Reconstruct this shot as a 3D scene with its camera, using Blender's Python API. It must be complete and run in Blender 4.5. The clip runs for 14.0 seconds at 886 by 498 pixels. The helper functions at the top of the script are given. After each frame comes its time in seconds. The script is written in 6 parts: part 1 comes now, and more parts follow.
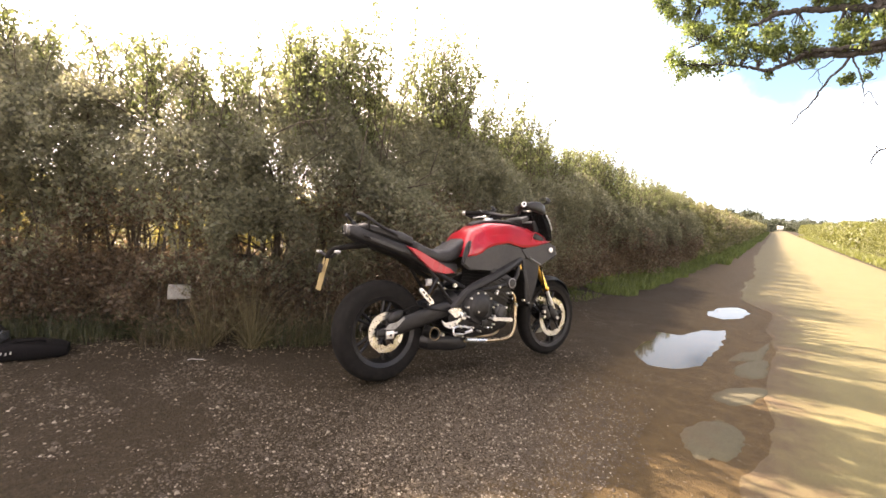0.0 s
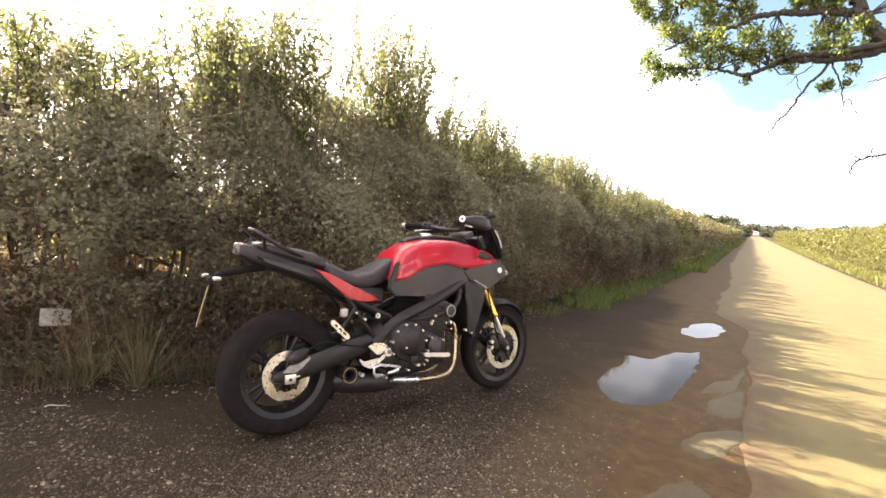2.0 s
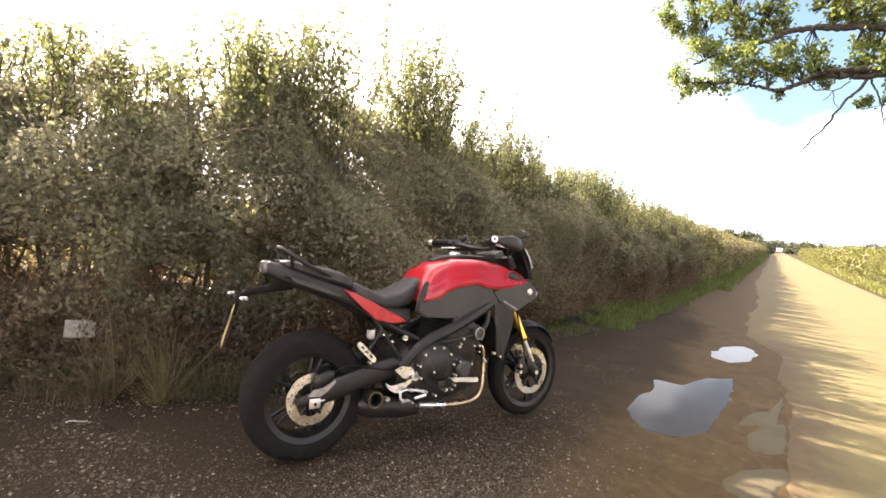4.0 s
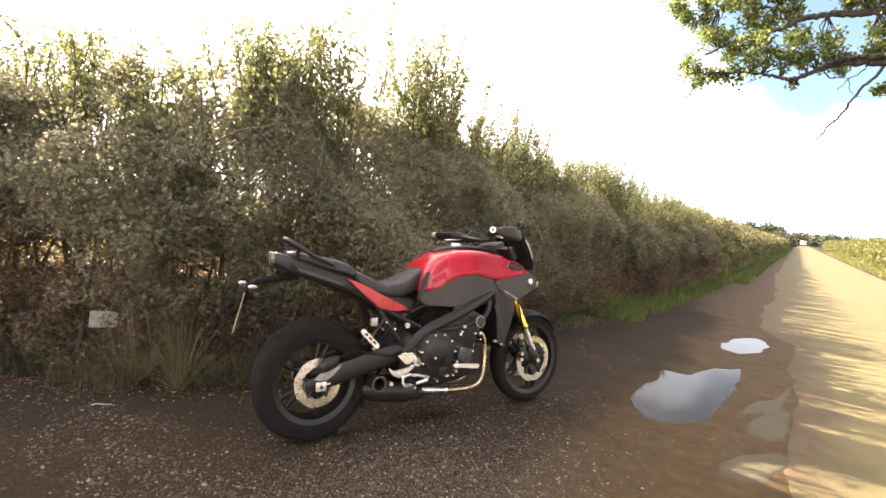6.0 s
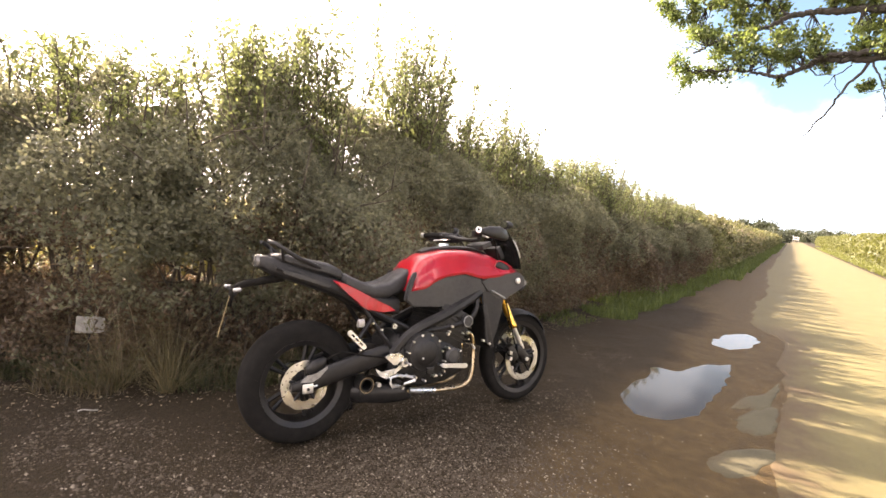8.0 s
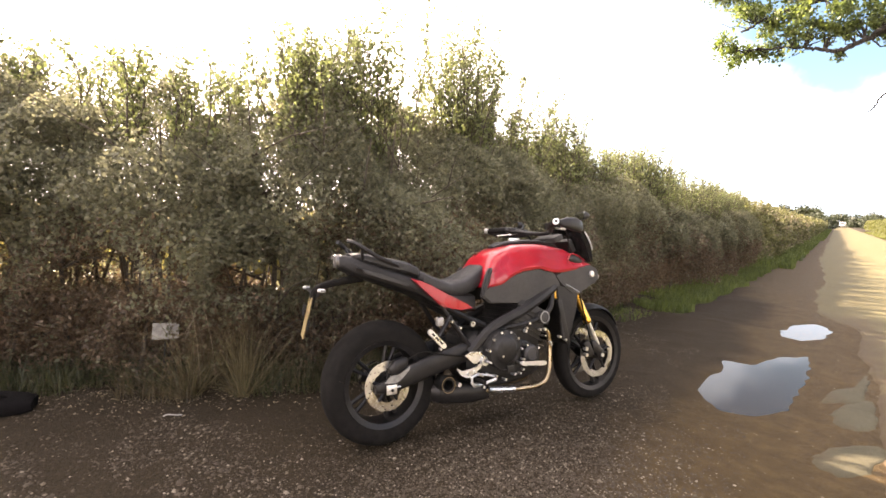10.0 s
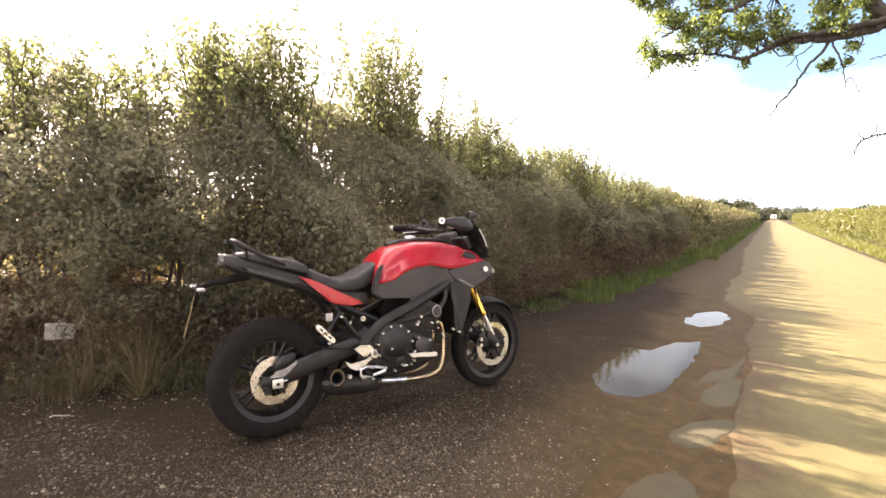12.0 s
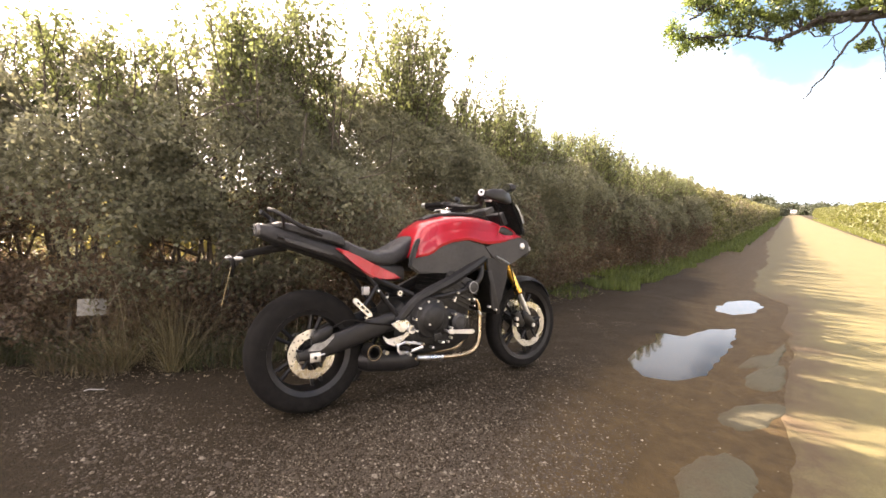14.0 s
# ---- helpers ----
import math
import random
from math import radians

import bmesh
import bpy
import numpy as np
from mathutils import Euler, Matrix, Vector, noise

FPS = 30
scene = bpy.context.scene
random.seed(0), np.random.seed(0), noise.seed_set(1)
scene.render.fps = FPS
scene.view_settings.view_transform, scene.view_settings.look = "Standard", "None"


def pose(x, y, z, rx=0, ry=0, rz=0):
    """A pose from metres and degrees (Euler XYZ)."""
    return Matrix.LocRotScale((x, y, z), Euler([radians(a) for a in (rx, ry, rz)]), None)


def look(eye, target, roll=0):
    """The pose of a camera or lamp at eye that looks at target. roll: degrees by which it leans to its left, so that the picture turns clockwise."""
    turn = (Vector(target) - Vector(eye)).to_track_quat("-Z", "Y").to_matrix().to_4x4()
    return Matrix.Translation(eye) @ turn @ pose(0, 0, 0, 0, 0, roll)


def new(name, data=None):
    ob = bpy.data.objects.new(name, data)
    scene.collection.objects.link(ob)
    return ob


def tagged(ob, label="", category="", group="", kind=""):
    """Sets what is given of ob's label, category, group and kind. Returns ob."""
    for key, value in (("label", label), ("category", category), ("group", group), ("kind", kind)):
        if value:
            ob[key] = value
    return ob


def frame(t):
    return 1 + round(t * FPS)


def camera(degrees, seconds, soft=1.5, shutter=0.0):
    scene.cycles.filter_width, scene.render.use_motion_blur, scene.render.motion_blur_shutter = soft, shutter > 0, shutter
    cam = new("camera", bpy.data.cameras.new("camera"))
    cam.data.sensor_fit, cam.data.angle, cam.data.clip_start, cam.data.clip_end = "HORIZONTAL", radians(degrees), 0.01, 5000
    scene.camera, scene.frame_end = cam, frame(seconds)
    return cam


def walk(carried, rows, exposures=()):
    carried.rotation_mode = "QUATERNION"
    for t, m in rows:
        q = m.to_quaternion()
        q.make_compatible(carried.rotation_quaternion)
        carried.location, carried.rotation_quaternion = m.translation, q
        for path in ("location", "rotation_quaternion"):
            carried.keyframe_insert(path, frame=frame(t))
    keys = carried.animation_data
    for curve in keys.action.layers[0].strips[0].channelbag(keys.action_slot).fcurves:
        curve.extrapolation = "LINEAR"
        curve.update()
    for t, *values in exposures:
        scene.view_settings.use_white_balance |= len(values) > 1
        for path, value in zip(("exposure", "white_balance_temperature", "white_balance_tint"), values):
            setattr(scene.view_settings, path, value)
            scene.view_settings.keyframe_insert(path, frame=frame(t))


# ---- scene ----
cam = camera(88.0, 14.0, soft=1.6)
PATH = [
    (0, (-0.41, -0.11, 1.12), (-1.585, 1.495, 0.954), 4.2),
    (0.5, (-0.385, -0.05, 1.085), (-1.54, 1.57, 0.889), 3.0),
    (1, (-0.562, 0.11, 1.16), (-1.79, 1.677, 0.974), 2.4),
    (1.5, (-0.472, 0.311, 1.111), (-1.631, 1.933, 0.948), 0.3),
    (2, (-0.44, 0.49, 1.22), (-1.561, 2.14, 1.067), 4.9),
    (2.5, (-0.506, 0.558, 1.273), (-1.619, 2.212, 1.115), 6.6),
    (3, (-0.569, 0.55, 1.244), (-1.693, 2.2, 1.126), 6.7),
    (3.2, (-0.611, 0.524, 1.247), (-1.771, 2.15, 1.146), 6.3),
    (5.3, (-0.419, 0.511, 1.273), (-1.62, 2.104, 1.124), 5.4),
    (5.5, (-0.408, 0.508, 1.257), (-1.627, 2.087, 1.121), 5.2),
    (6, (-0.44, 0.492, 1.246), (-1.671, 2.062, 1.107), 5.3),
    (6.5, (-0.443, 0.49, 1.23), (-1.677, 2.058, 1.093), 5.4),
    (7, (-0.434, 0.5, 1.248), (-1.663, 2.071, 1.106), 5.1),
    (9.3, (-0.364, 0.528, 1.249), (-1.576, 2.113, 1.122), 4.1),
    (9.5, (-0.454, 0.497, 1.171), (-1.698, 2.056, 1.027), 3.0),
    (10, (-0.636, 0.41, 1.203), (-1.946, 1.915, 1.062), 2.2),
    (10.5, (-0.616, 0.431, 1.23), (-1.91, 1.95, 1.096), 2.5),
    (11, (-0.65, 0.406, 1.193), (-1.952, 1.919, 1.065), 2.2),
    (11.5, (-0.598, 0.453, 1.231), (-1.876, 1.984, 1.09), 2.3),
    (12, (-0.269, 0.553, 1.262), (-1.434, 2.17, 1.092), 2.4),
    (12.5, (-0.301, 0.536, 1.227), (-1.483, 2.141, 1.065), 1.2),
    (13, (-0.399, 0.522, 1.18), (-1.595, 2.118, 1.022), 2.6),
    (13.5, (-0.432, 0.514, 1.114), (-1.636, 2.099, 0.92), 3.3),
    (14, (-0.428, 0.531, 1.125), (-1.634, 2.115, 0.933), 2.4),
]
walk(cam, [(t, look(eye, target, roll)) for t, eye, target, roll in PATH],
     exposures=[(0, 3.12, 7600, 25), (14, 3.12, 7600, 25)])

# ---- light ----
SUN_DIR = Vector((-0.995, -0.06, 0.0)).normalized()
SUN_EL = radians(32.6)
world = bpy.data.worlds.new("world")
scene.world = world
world.use_nodes = True
wn = world.node_tree
sky = wn.nodes.new("ShaderNodeTexSky")
sky.sky_type = "NISHITA"
sky.sun_disc = False
sky.sun_elevation = SUN_EL
sky.sun_rotation = math.atan2(SUN_DIR.x, SUN_DIR.y)
sky.dust_density = 1.5
sky.air_density = 1.0
# broken white cloud over the blue
cloud_dir = wn.nodes.new("ShaderNodeTexCoord")
cloud_noise = wn.nodes.new("ShaderNodeTexNoise")
cloud_noise.inputs["Scale"].default_value = 2.6
cloud_noise.inputs["Detail"].default_value = 6
cloud_noise.inputs["Roughness"].default_value = 0.55
wn.links.new(cloud_dir.outputs["Generated"], cloud_noise.inputs["Vector"])
cloud_axes = wn.nodes.new("ShaderNodeSeparateXYZ")
wn.links.new(cloud_dir.outputs["Generated"], cloud_axes.inputs[0])


def sky_math(op, a, c):
    n = wn.nodes.new("ShaderNodeMath")
    n.operation = op
    for i, v in ((0, a), (1, c)):
        if isinstance(v, (int, float)):
            n.inputs[i].default_value = v
        else:
            wn.links.new(v, n.inputs[i])
    return n.outputs[0]


def sky_step(value, lo, hi):
    n = wn.nodes.new("ShaderNodeMapRange")
    n.interpolation_type = "SMOOTHSTEP"
    n.inputs["From Min"].default_value, n.inputs["From Max"].default_value = lo, hi
    wn.links.new(value, n.inputs["Value"])
    return n.outputs[0]


puff = sky_math("SUBTRACT", cloud_noise.outputs["Fac"], 0.5)
# a bank of white cloud round the horizon, haze towards the sun, scattered cloud overhead
low_bank = sky_step(sky_math("SUBTRACT", sky_math("MULTIPLY", puff, 0.5), cloud_axes.outputs["Z"]), -0.31, -0.25)
sun_haze = sky_step(sky_math("SUBTRACT", sky_math("MULTIPLY", puff, 0.6), cloud_axes.outputs["X"]), 0.13, 0.42)
overhead = sky_math("MULTIPLY", sky_step(cloud_noise.outputs["Fac"], 0.46, 0.58), sky_step(cloud_axes.outputs["Z"], 0.40, 0.65))
cloud_fac = sky_math("MAXIMUM", sky_math("MAXIMUM", low_bank, sun_haze), overhead)
clear_sky = wn.nodes.new("ShaderNodeVectorMath")
clear_sky.operation = "MULTIPLY"
clear_sky.inputs[1].default_value = (0.36, 0.46, 0.47)
wn.links.new(sky.outputs[0], clear_sky.inputs[0])
cloud_mix = wn.nodes.new("ShaderNodeMix")
cloud_mix.data_type = "RGBA"
bank = wn.nodes.new("ShaderNodeMix")
bank.data_type = "RGBA"
bank.inputs[6].default_value = (8.4, 8.4, 8.5, 1)
bank.inputs[7].default_value = (2.6, 3.4, 4.1, 1)
wn.links.new(sky_step(sky_math("ADD", cloud_axes.outputs["Y"], sky_math("MULTIPLY", puff, 0.3)), 0.70, 0.97), bank.inputs[0])
wn.links.new(bank.outputs[2], cloud_mix.inputs[7])
wn.links.new(cloud_fac, cloud_mix.inputs[0])
wn.links.new(clear_sky.outputs[0], cloud_mix.inputs[6])
wn.links.new(cloud_mix.outputs[2], wn.nodes["Background"].inputs[0])
wn.nodes["Background"].inputs[1].default_value = 0.10
sun_data = bpy.data.lights.new("sun", "SUN")
sun_data.energy = 5.0
sun_data.angle = radians(0.5)
sun_data.color = (1.0, 0.93, 0.8)
sun = new("sun", sun_data)
to_sun = Vector((SUN_DIR.x * math.cos(SUN_EL), SUN_DIR.y * math.cos(SUN_EL), math.sin(SUN_EL)))
sun.matrix_world = look((0, 0, 20), Vector((0, 0, 20)) - to_sun)

rng = np.random.default_rng(7)


# ---- materials ----
def mat(name, rough=0.6, metal=0.0, spec=0.5):
    m = bpy.data.materials.new(name)
    m.use_nodes = True
    b = m.node_tree.nodes["Principled BSDF"]
    b.inputs["Roughness"].default_value = rough
    b.inputs["Metallic"].default_value = metal
    b.inputs["Specular IOR Level"].default_value = spec
    return m, m.node_tree, b


def node(nt, kind, **values):
    n = nt.nodes.new(kind)
    for k, v in values.items():
        if k in n.inputs:
            n.inputs[k].default_value = v
    return n


def noise_tex(nt, scale, detail=4, rough=0.6, coords="Position"):
    if coords == "Position":
        c = nt.nodes.new("ShaderNodeNewGeometry").outputs["Position"]
    else:
        c = nt.nodes.new("ShaderNodeTexCoord").outputs["Object"]
    n = node(nt, "ShaderNodeTexNoise", Scale=scale, Detail=detail, Roughness=rough)
    nt.links.new(c, n.inputs["Vector"])
    return n.outputs["Fac"]


def ramp(nt, fac, *stops):
    r = nt.nodes.new("ShaderNodeValToRGB")
    e = r.color_ramp.elements
    while len(e) < len(stops):
        e.new(0.5)
    for el, (p, c) in zip(e, stops):
        el.position = p
        el.color = (*c, 1) if len(c) == 3 else c
    nt.links.new(fac, r.inputs["Fac"])
    return r.outputs["Color"]


def mixc(nt, fac, a, b):
    m = nt.nodes.new("ShaderNodeMix")
    m.data_type = "RGBA"
    if isinstance(fac, (int, float)):
        m.inputs[0].default_value = fac
    else:
        nt.links.new(fac, m.inputs[0])
    for i, v in ((6, a), (7, b)):
        if isinstance(v, tuple):
            m.inputs[i].default_value = (*v, 1)
        else:
            nt.links.new(v, m.inputs[i])
    return m.outputs[2]


def bump(nt, b, height, strength=0.5, dist=0.01):
    n = node(nt, "ShaderNodeBump", Strength=strength, Distance=dist)
    nt.links.new(height, n.inputs["Height"])
    nt.links.new(n.outputs[0], b.inputs["Normal"])


def plain(name, c1, c2, scale=30, rough=0.6, metal=0.0, bumps=0.0, coords="Object", spec=0.5, coat=0.0):
    m, nt, b = mat(name, rough, metal, spec)
    f = noise_tex(nt, scale, 5, 0.65, coords)
    nt.links.new(ramp(nt, f, (0.3, c1), (0.7, c2)), b.inputs["Base Color"])
    g = noise_tex(nt, scale * 0.17, 3, 0.6, coords)
    r = node(nt, "ShaderNodeMapRange")
    r.inputs["From Min"].default_value, r.inputs["From Max"].default_value = 0.3, 0.7
    r.inputs["To Min"].default_value, r.inputs["To Max"].default_value = max(0.02, rough - 0.12), min(1, rough + 0.15)
    nt.links.new(g, r.inputs["Value"])
    nt.links.new(r.outputs[0], b.inputs["Roughness"])
    b.inputs["Coat Weight"].default_value = coat
    b.inputs["Coat Roughness"].default_value = 0.06
    if bumps:
        bump(nt, b, f, bumps, 0.004)
    return m


def leaf_mat(name, dark, light, trans=0.5, rough=0.55):
    m, nt, b = mat(name, rough)
    g = nt.nodes.new("ShaderNodeNewGeometry")
    n = noise_tex(nt, 0.9, 3)
    mixf = nt.nodes.new("ShaderNodeMath")
    mixf.operation = "ADD"
    half = nt.nodes.new("ShaderNodeMath")
    half.operation = "MULTIPLY"
    half.inputs[1].default_value = 0.6
    nt.links.new(g.outputs["Random Per Island"], half.inputs[0])
    low = nt.nodes.new("ShaderNodeMath")
    low.operation = "MULTIPLY"
    low.inputs[1].default_value = 0.5
    nt.links.new(n, low.inputs[0])
    nt.links.new(half.outputs[0], mixf.inputs[0])
    nt.links.new(low.outputs[0], mixf.inputs[1])
    col = ramp(nt, mixf.outputs[0], (0.1, dark), (0.5, tuple((a + c) / 2 for a, c in zip(dark, light))), (0.85, light))
    nt.links.new(col, b.inputs["Base Color"])
    t = nt.nodes.new("ShaderNodeBsdfTranslucent")
    bright = nt.nodes.new("ShaderNodeHueSaturation")
    bright.inputs["Value"].default_value = 1.7
    bright.inputs["Saturation"].default_value = 1.1
    nt.links.new(col, bright.inputs["Color"])
    nt.links.new(bright.outputs[0], t.inputs["Color"])
    mx = nt.nodes.new("ShaderNodeMixShader")
    mx.inputs[0].default_value = trans
    nt.links.new(b.outputs[0], mx.inputs[1])
    nt.links.new(t.outputs[0], mx.inputs[2])
    nt.links.new(mx.outputs[0], nt.nodes["Material Output"].inputs[0])
    return m


# ground: dark muddy gravel, wetter beside the road, straw field and grass behind the hedges
def ground_mat():
    m, nt, b = mat("ground_dirt", 0.85, 0.0, 0.15)
    fine = noise_tex(nt, 55, 5, 0.7)
    mid = noise_tex(nt, 5, 5, 0.6)
    big = noise_tex(nt, 0.8, 4, 0.6)
    dirt = mixc(nt, mid, ramp(nt, fine, (0.3, (0.0112, 0.0082, 0.0046)), (0.58, (0.026, 0.019, 0.0108)), (0.82, (0.080, 0.060, 0.036))),
                ramp(nt, fine, (0.25, (0.0112, 0.008, 0.0045)), (0.8, (0.037, 0.027, 0.016))))
    pos = nt.nodes.new("ShaderNodeNewGeometry")
    sep = nt.nodes.new("ShaderNodeSeparateXYZ")
    nt.links.new(pos.outputs["Position"], sep.inputs[0])

    def math_node(op, a, c):
        n = nt.nodes.new("ShaderNodeMath")
        n.operation = op
        for i, v in ((0, a), (1, c)):
            if isinstance(v, (int, float)):
                n.inputs[i].default_value = v
            else:
                nt.links.new(v, n.inputs[i])
        return n.outputs[0]

    # wet strip between the gravel and the road
    wob = math_node("MULTIPLY", math_node("SUBTRACT", big, 0.5), 1.3)
    xx = math_node("ADD", sep.outputs["X"], wob)
    d = math_node("ABSOLUTE", math_node("ADD", xx, 0.72), 0)
    r = nt.nodes.new("ShaderNodeMapRange")
    r.interpolation_type = "SMOOTHSTEP"
    r.inputs["From Min"].default_value, r.inputs["From Max"].default_value = 0.85, 0.4
    # the muddy strip widens to the verge further down the lane
    wide = nt.nodes.new("ShaderNodeMapRange")
    wide.interpolation_type = "SMOOTHSTEP"
    wide.inputs["From Min"].default_value, wide.inputs["From Max"].default_value = 7.5, 12.0
    wide.inputs["To Min"].default_value, wide.inputs["To Max"].default_value = 1.0, 0.42
    nt.links.new(sep.outputs["Y"], wide.inputs["Value"])
    nt.links.new(math_node("MULTIPLY", d, wide.outputs[0]), r.inputs["Value"])
    wet = math_node("MULTIPLY", r.outputs[0], ramp(nt, mid, (0.25, (0.65,) * 3), (0.6, (1,) * 3)))
    mud = ramp(nt, noise_tex(nt, 14, 5, 0.6), (0.3, (0.038, 0.0242, 0.0086)), (0.75, (0.069, 0.0455, 0.0168)))
    col = mixc(nt, wet, dirt, mud)
    # fields
    f = nt.nodes.new("ShaderNodeMapRange")
    f.inputs["From Min"].default_value, f.inputs["From Max"].default_value = 5.6, 6.6
    nt.links.new(math_node("ABSOLUTE", math_node("SUBTRACT", sep.outputs["X"], 0.6), 0), f.inputs["Value"])
    field = ramp(nt, noise_tex(nt, 3, 5), (0.3, (0.15, 0.115, 0.048)), (0.7, (0.26, 0.21, 0.095)))
    nt.links.new(mixc(nt, f.outputs[0], col, field), b.inputs["Base Color"])
    rr = nt.nodes.new("ShaderNodeMapRange")
    rr.inputs["To Min"].default_value, rr.inputs["To Max"].default_value = 0.95, 0.75
    nt.links.new(wet, rr.inputs["Value"])
    nt.links.new(rr.outputs[0], b.inputs["Roughness"])
    bump(nt, b, fine, 0.7, 0.02)
    return m


def road_mat(name, edge, k=1.0, saturation=1.0):
    m, nt, b = mat(name, 0.85, 0.0, 0.3)
    fine = noise_tex(nt, 120, 4, 0.75)
    mid = noise_tex(nt, 2.2, 5, 0.65)
    col = mixc(nt, ramp(nt, mid, (0.35, (0, 0, 0)), (0.65, (1, 1, 1))),
               ramp(nt, fine, (0.3, (0.046, 0.039, 0.0150)), (0.7, (0.094, 0.080, 0.032))),
               ramp(nt, fine, (0.3, (0.060, 0.052, 0.020)), (0.7, (0.118, 0.102, 0.042))))
    worn = nt.nodes.new("ShaderNodeHueSaturation")
    worn.inputs["Value"].default_value = k
    worn.inputs["Saturation"].default_value = saturation
    nt.links.new(col, worn.inputs["Color"])
    col = worn.outputs[0]
    # mud trodden over the broken edge, its brown spread wider to stand for shade there
    sep = nt.nodes.new("ShaderNodeSeparateXYZ")
    nt.links.new(nt.nodes.new("ShaderNodeNewGeometry").outputs["Position"], sep.inputs[0])
    wob = nt.nodes.new("ShaderNodeMath")
    wob.operation = "MULTIPLY_ADD"
    wob.inputs[1].default_value = 1.1
    nt.links.new(noise_tex(nt, 3.5, 6, 0.7), wob.inputs[0])
    nt.links.new(sep.outputs["X"], wob.inputs[2])
    near = nt.nodes.new("ShaderNodeMapRange")
    near.inputs["From Min"].default_value, near.inputs["From Max"].default_value = edge, edge - 0.36
    nt.links.new(wob.outputs[0], near.inputs["Value"])
    far = nt.nodes.new("ShaderNodeMapRange")
    far.inputs["From Min"].default_value, far.inputs["From Max"].default_value = 8.2, 9.4
    far.inputs["To Min"].default_value, far.inputs["To Max"].default_value = 1.0, 0.3
    nt.links.new(sep.outputs["Y"], far.inputs["Value"])
    muddy = nt.nodes.new("ShaderNodeMath")
    muddy.operation = "MULTIPLY"
    nt.links.new(near.outputs[0], muddy.inputs[0])
    nt.links.new(far.outputs[0], muddy.inputs[1])
    mud = ramp(nt, fine, (0.3, (0.036, 0.0240, 0.0105)), (0.75, (0.068, 0.0470, 0.0225)))
    nt.links.new(mixc(nt, muddy.outputs[0], col, mud), b.inputs["Base Color"])
    bump(nt, b, fine, 0.5, 0.006)
    return m


def water_mat():
    m, nt, b = mat("puddle_water", 0.03, 0.0, 0.13)
    b.inputs["Base Color"].default_value = (0.035, 0.026, 0.016, 1)
    b.inputs["IOR"].default_value = 1.33
    bump(nt, b, noise_tex(nt, 6, 2), 0.03, 0.01)
    return m


M_GROUND, M_WATER = ground_mat(), water_mat()
M_ROAD, M_PATCH = road_mat("worn_asphalt", 0.54), road_mat("broken_asphalt", 0.02, 0.60, 0.80)


def stone_mat():
    m, nt, b = mat("gravel_stone", 0.75, 0.0, 0.3)
    g = nt.nodes.new("ShaderNodeNewGeometry")
    col = ramp(nt, g.outputs["Random Per Island"], (0.0, (0.018, 0.013, 0.008)), (0.62, (0.040, 0.030, 0.018)), (0.86, (0.098, 0.077, 0.049)), (1.0, (0.36, 0.32, 0.26)))
    nt.links.new(mixc(nt, noise_tex(nt, 90, 3), col, (0.05, 0.038, 0.025)), b.inputs["Base Color"])
    return m


M_STONE = stone_mat()
# hawthorn green greyed a little, so part of the lens haze is in the colour
M_LEAF = leaf_mat("hawthorn_leaf", (0.064, 0.062, 0.040), (0.146, 0.145, 0.088), 0.48)
M_DEAD = leaf_mat("dead_brush", (0.027, 0.018, 0.0105), (0.118, 0.082, 0.049), 0.4)
# darker copy of the verge grass: shade under the hedge is in its colour
M_SHADE_GRASS = leaf_mat("shaded_grass", (0.015, 0.019, 0.007), (0.05, 0.054, 0.02), 0.35)
M_LITTER = leaf_mat("leaf_litter", (0.03, 0.022, 0.014), (0.26, 0.21, 0.14), 0.2)
M_SHOOT = leaf_mat("young_shoot_leaf", (0.037, 0.045, 0.019), (0.135, 0.152, 0.060), 0.44)
M_LEAF_FAR = leaf_mat("hedge_leaf_far", (0.037, 0.039, 0.016), (0.136, 0.134, 0.056), 0.42)
M_LEAF_BRIGHT = leaf_mat("sunlit_hedge_leaf", (0.048, 0.054, 0.013), (0.105, 0.110, 0.030), 0.40)
M_FAR_TREE = leaf_mat("distant_tree_leaf", (0.010, 0.015, 0.006), (0.032, 0.042, 0.015), 0.2)
M_VERGE_SUN = leaf_mat("sunlit_verge_grass", (0.042, 0.052, 0.010), (0.112, 0.120, 0.028), 0.40)
M_OAK = leaf_mat("oak_leaf", (0.016, 0.030, 0.009), (0.140, 0.178, 0.050), 0.45)
M_GRASS = leaf_mat("verge_grass", (0.028, 0.044, 0.011), (0.095, 0.120, 0.030), 0.4)
M_DRY = leaf_mat("dry_grass", (0.017, 0.013, 0.007), (0.10, 0.077, 0.041), 0.3)
M_TUSSOCK = leaf_mat("tussock_grass", (0.030, 0.025, 0.011), (0.145, 0.120, 0.062), 0.3)
M_FIELD = leaf_mat("golden_field", (0.10, 0.088, 0.030), (0.20, 0.178, 0.065), 0.4)
M_SEED = leaf_mat("seed_head", (0.065, 0.053, 0.030), (0.160, 0.130, 0.076), 0.3)
M_BARK = plain("bark", (0.022, 0.017, 0.012), (0.08, 0.063, 0.045), 40, 0.9, bumps=0.6, coords="Position")
M_OAKBARK = plain("oak_bark", (0.008, 0.0075, 0.0065), (0.028, 0.024, 0.019), 22, 0.9, bumps=0.7, coords="Position")
M_RED = plain("red_paint", (0.23, 0.004, 0.011), (0.29, 0.006, 0.014), 12, 0.30, spec=0.3, coat=0.35)
M_BLACK = plain("black_plastic", (0.005, 0.005, 0.0055), (0.014, 0.0135, 0.014), 60, 0.5, bumps=0.1, spec=0.3)
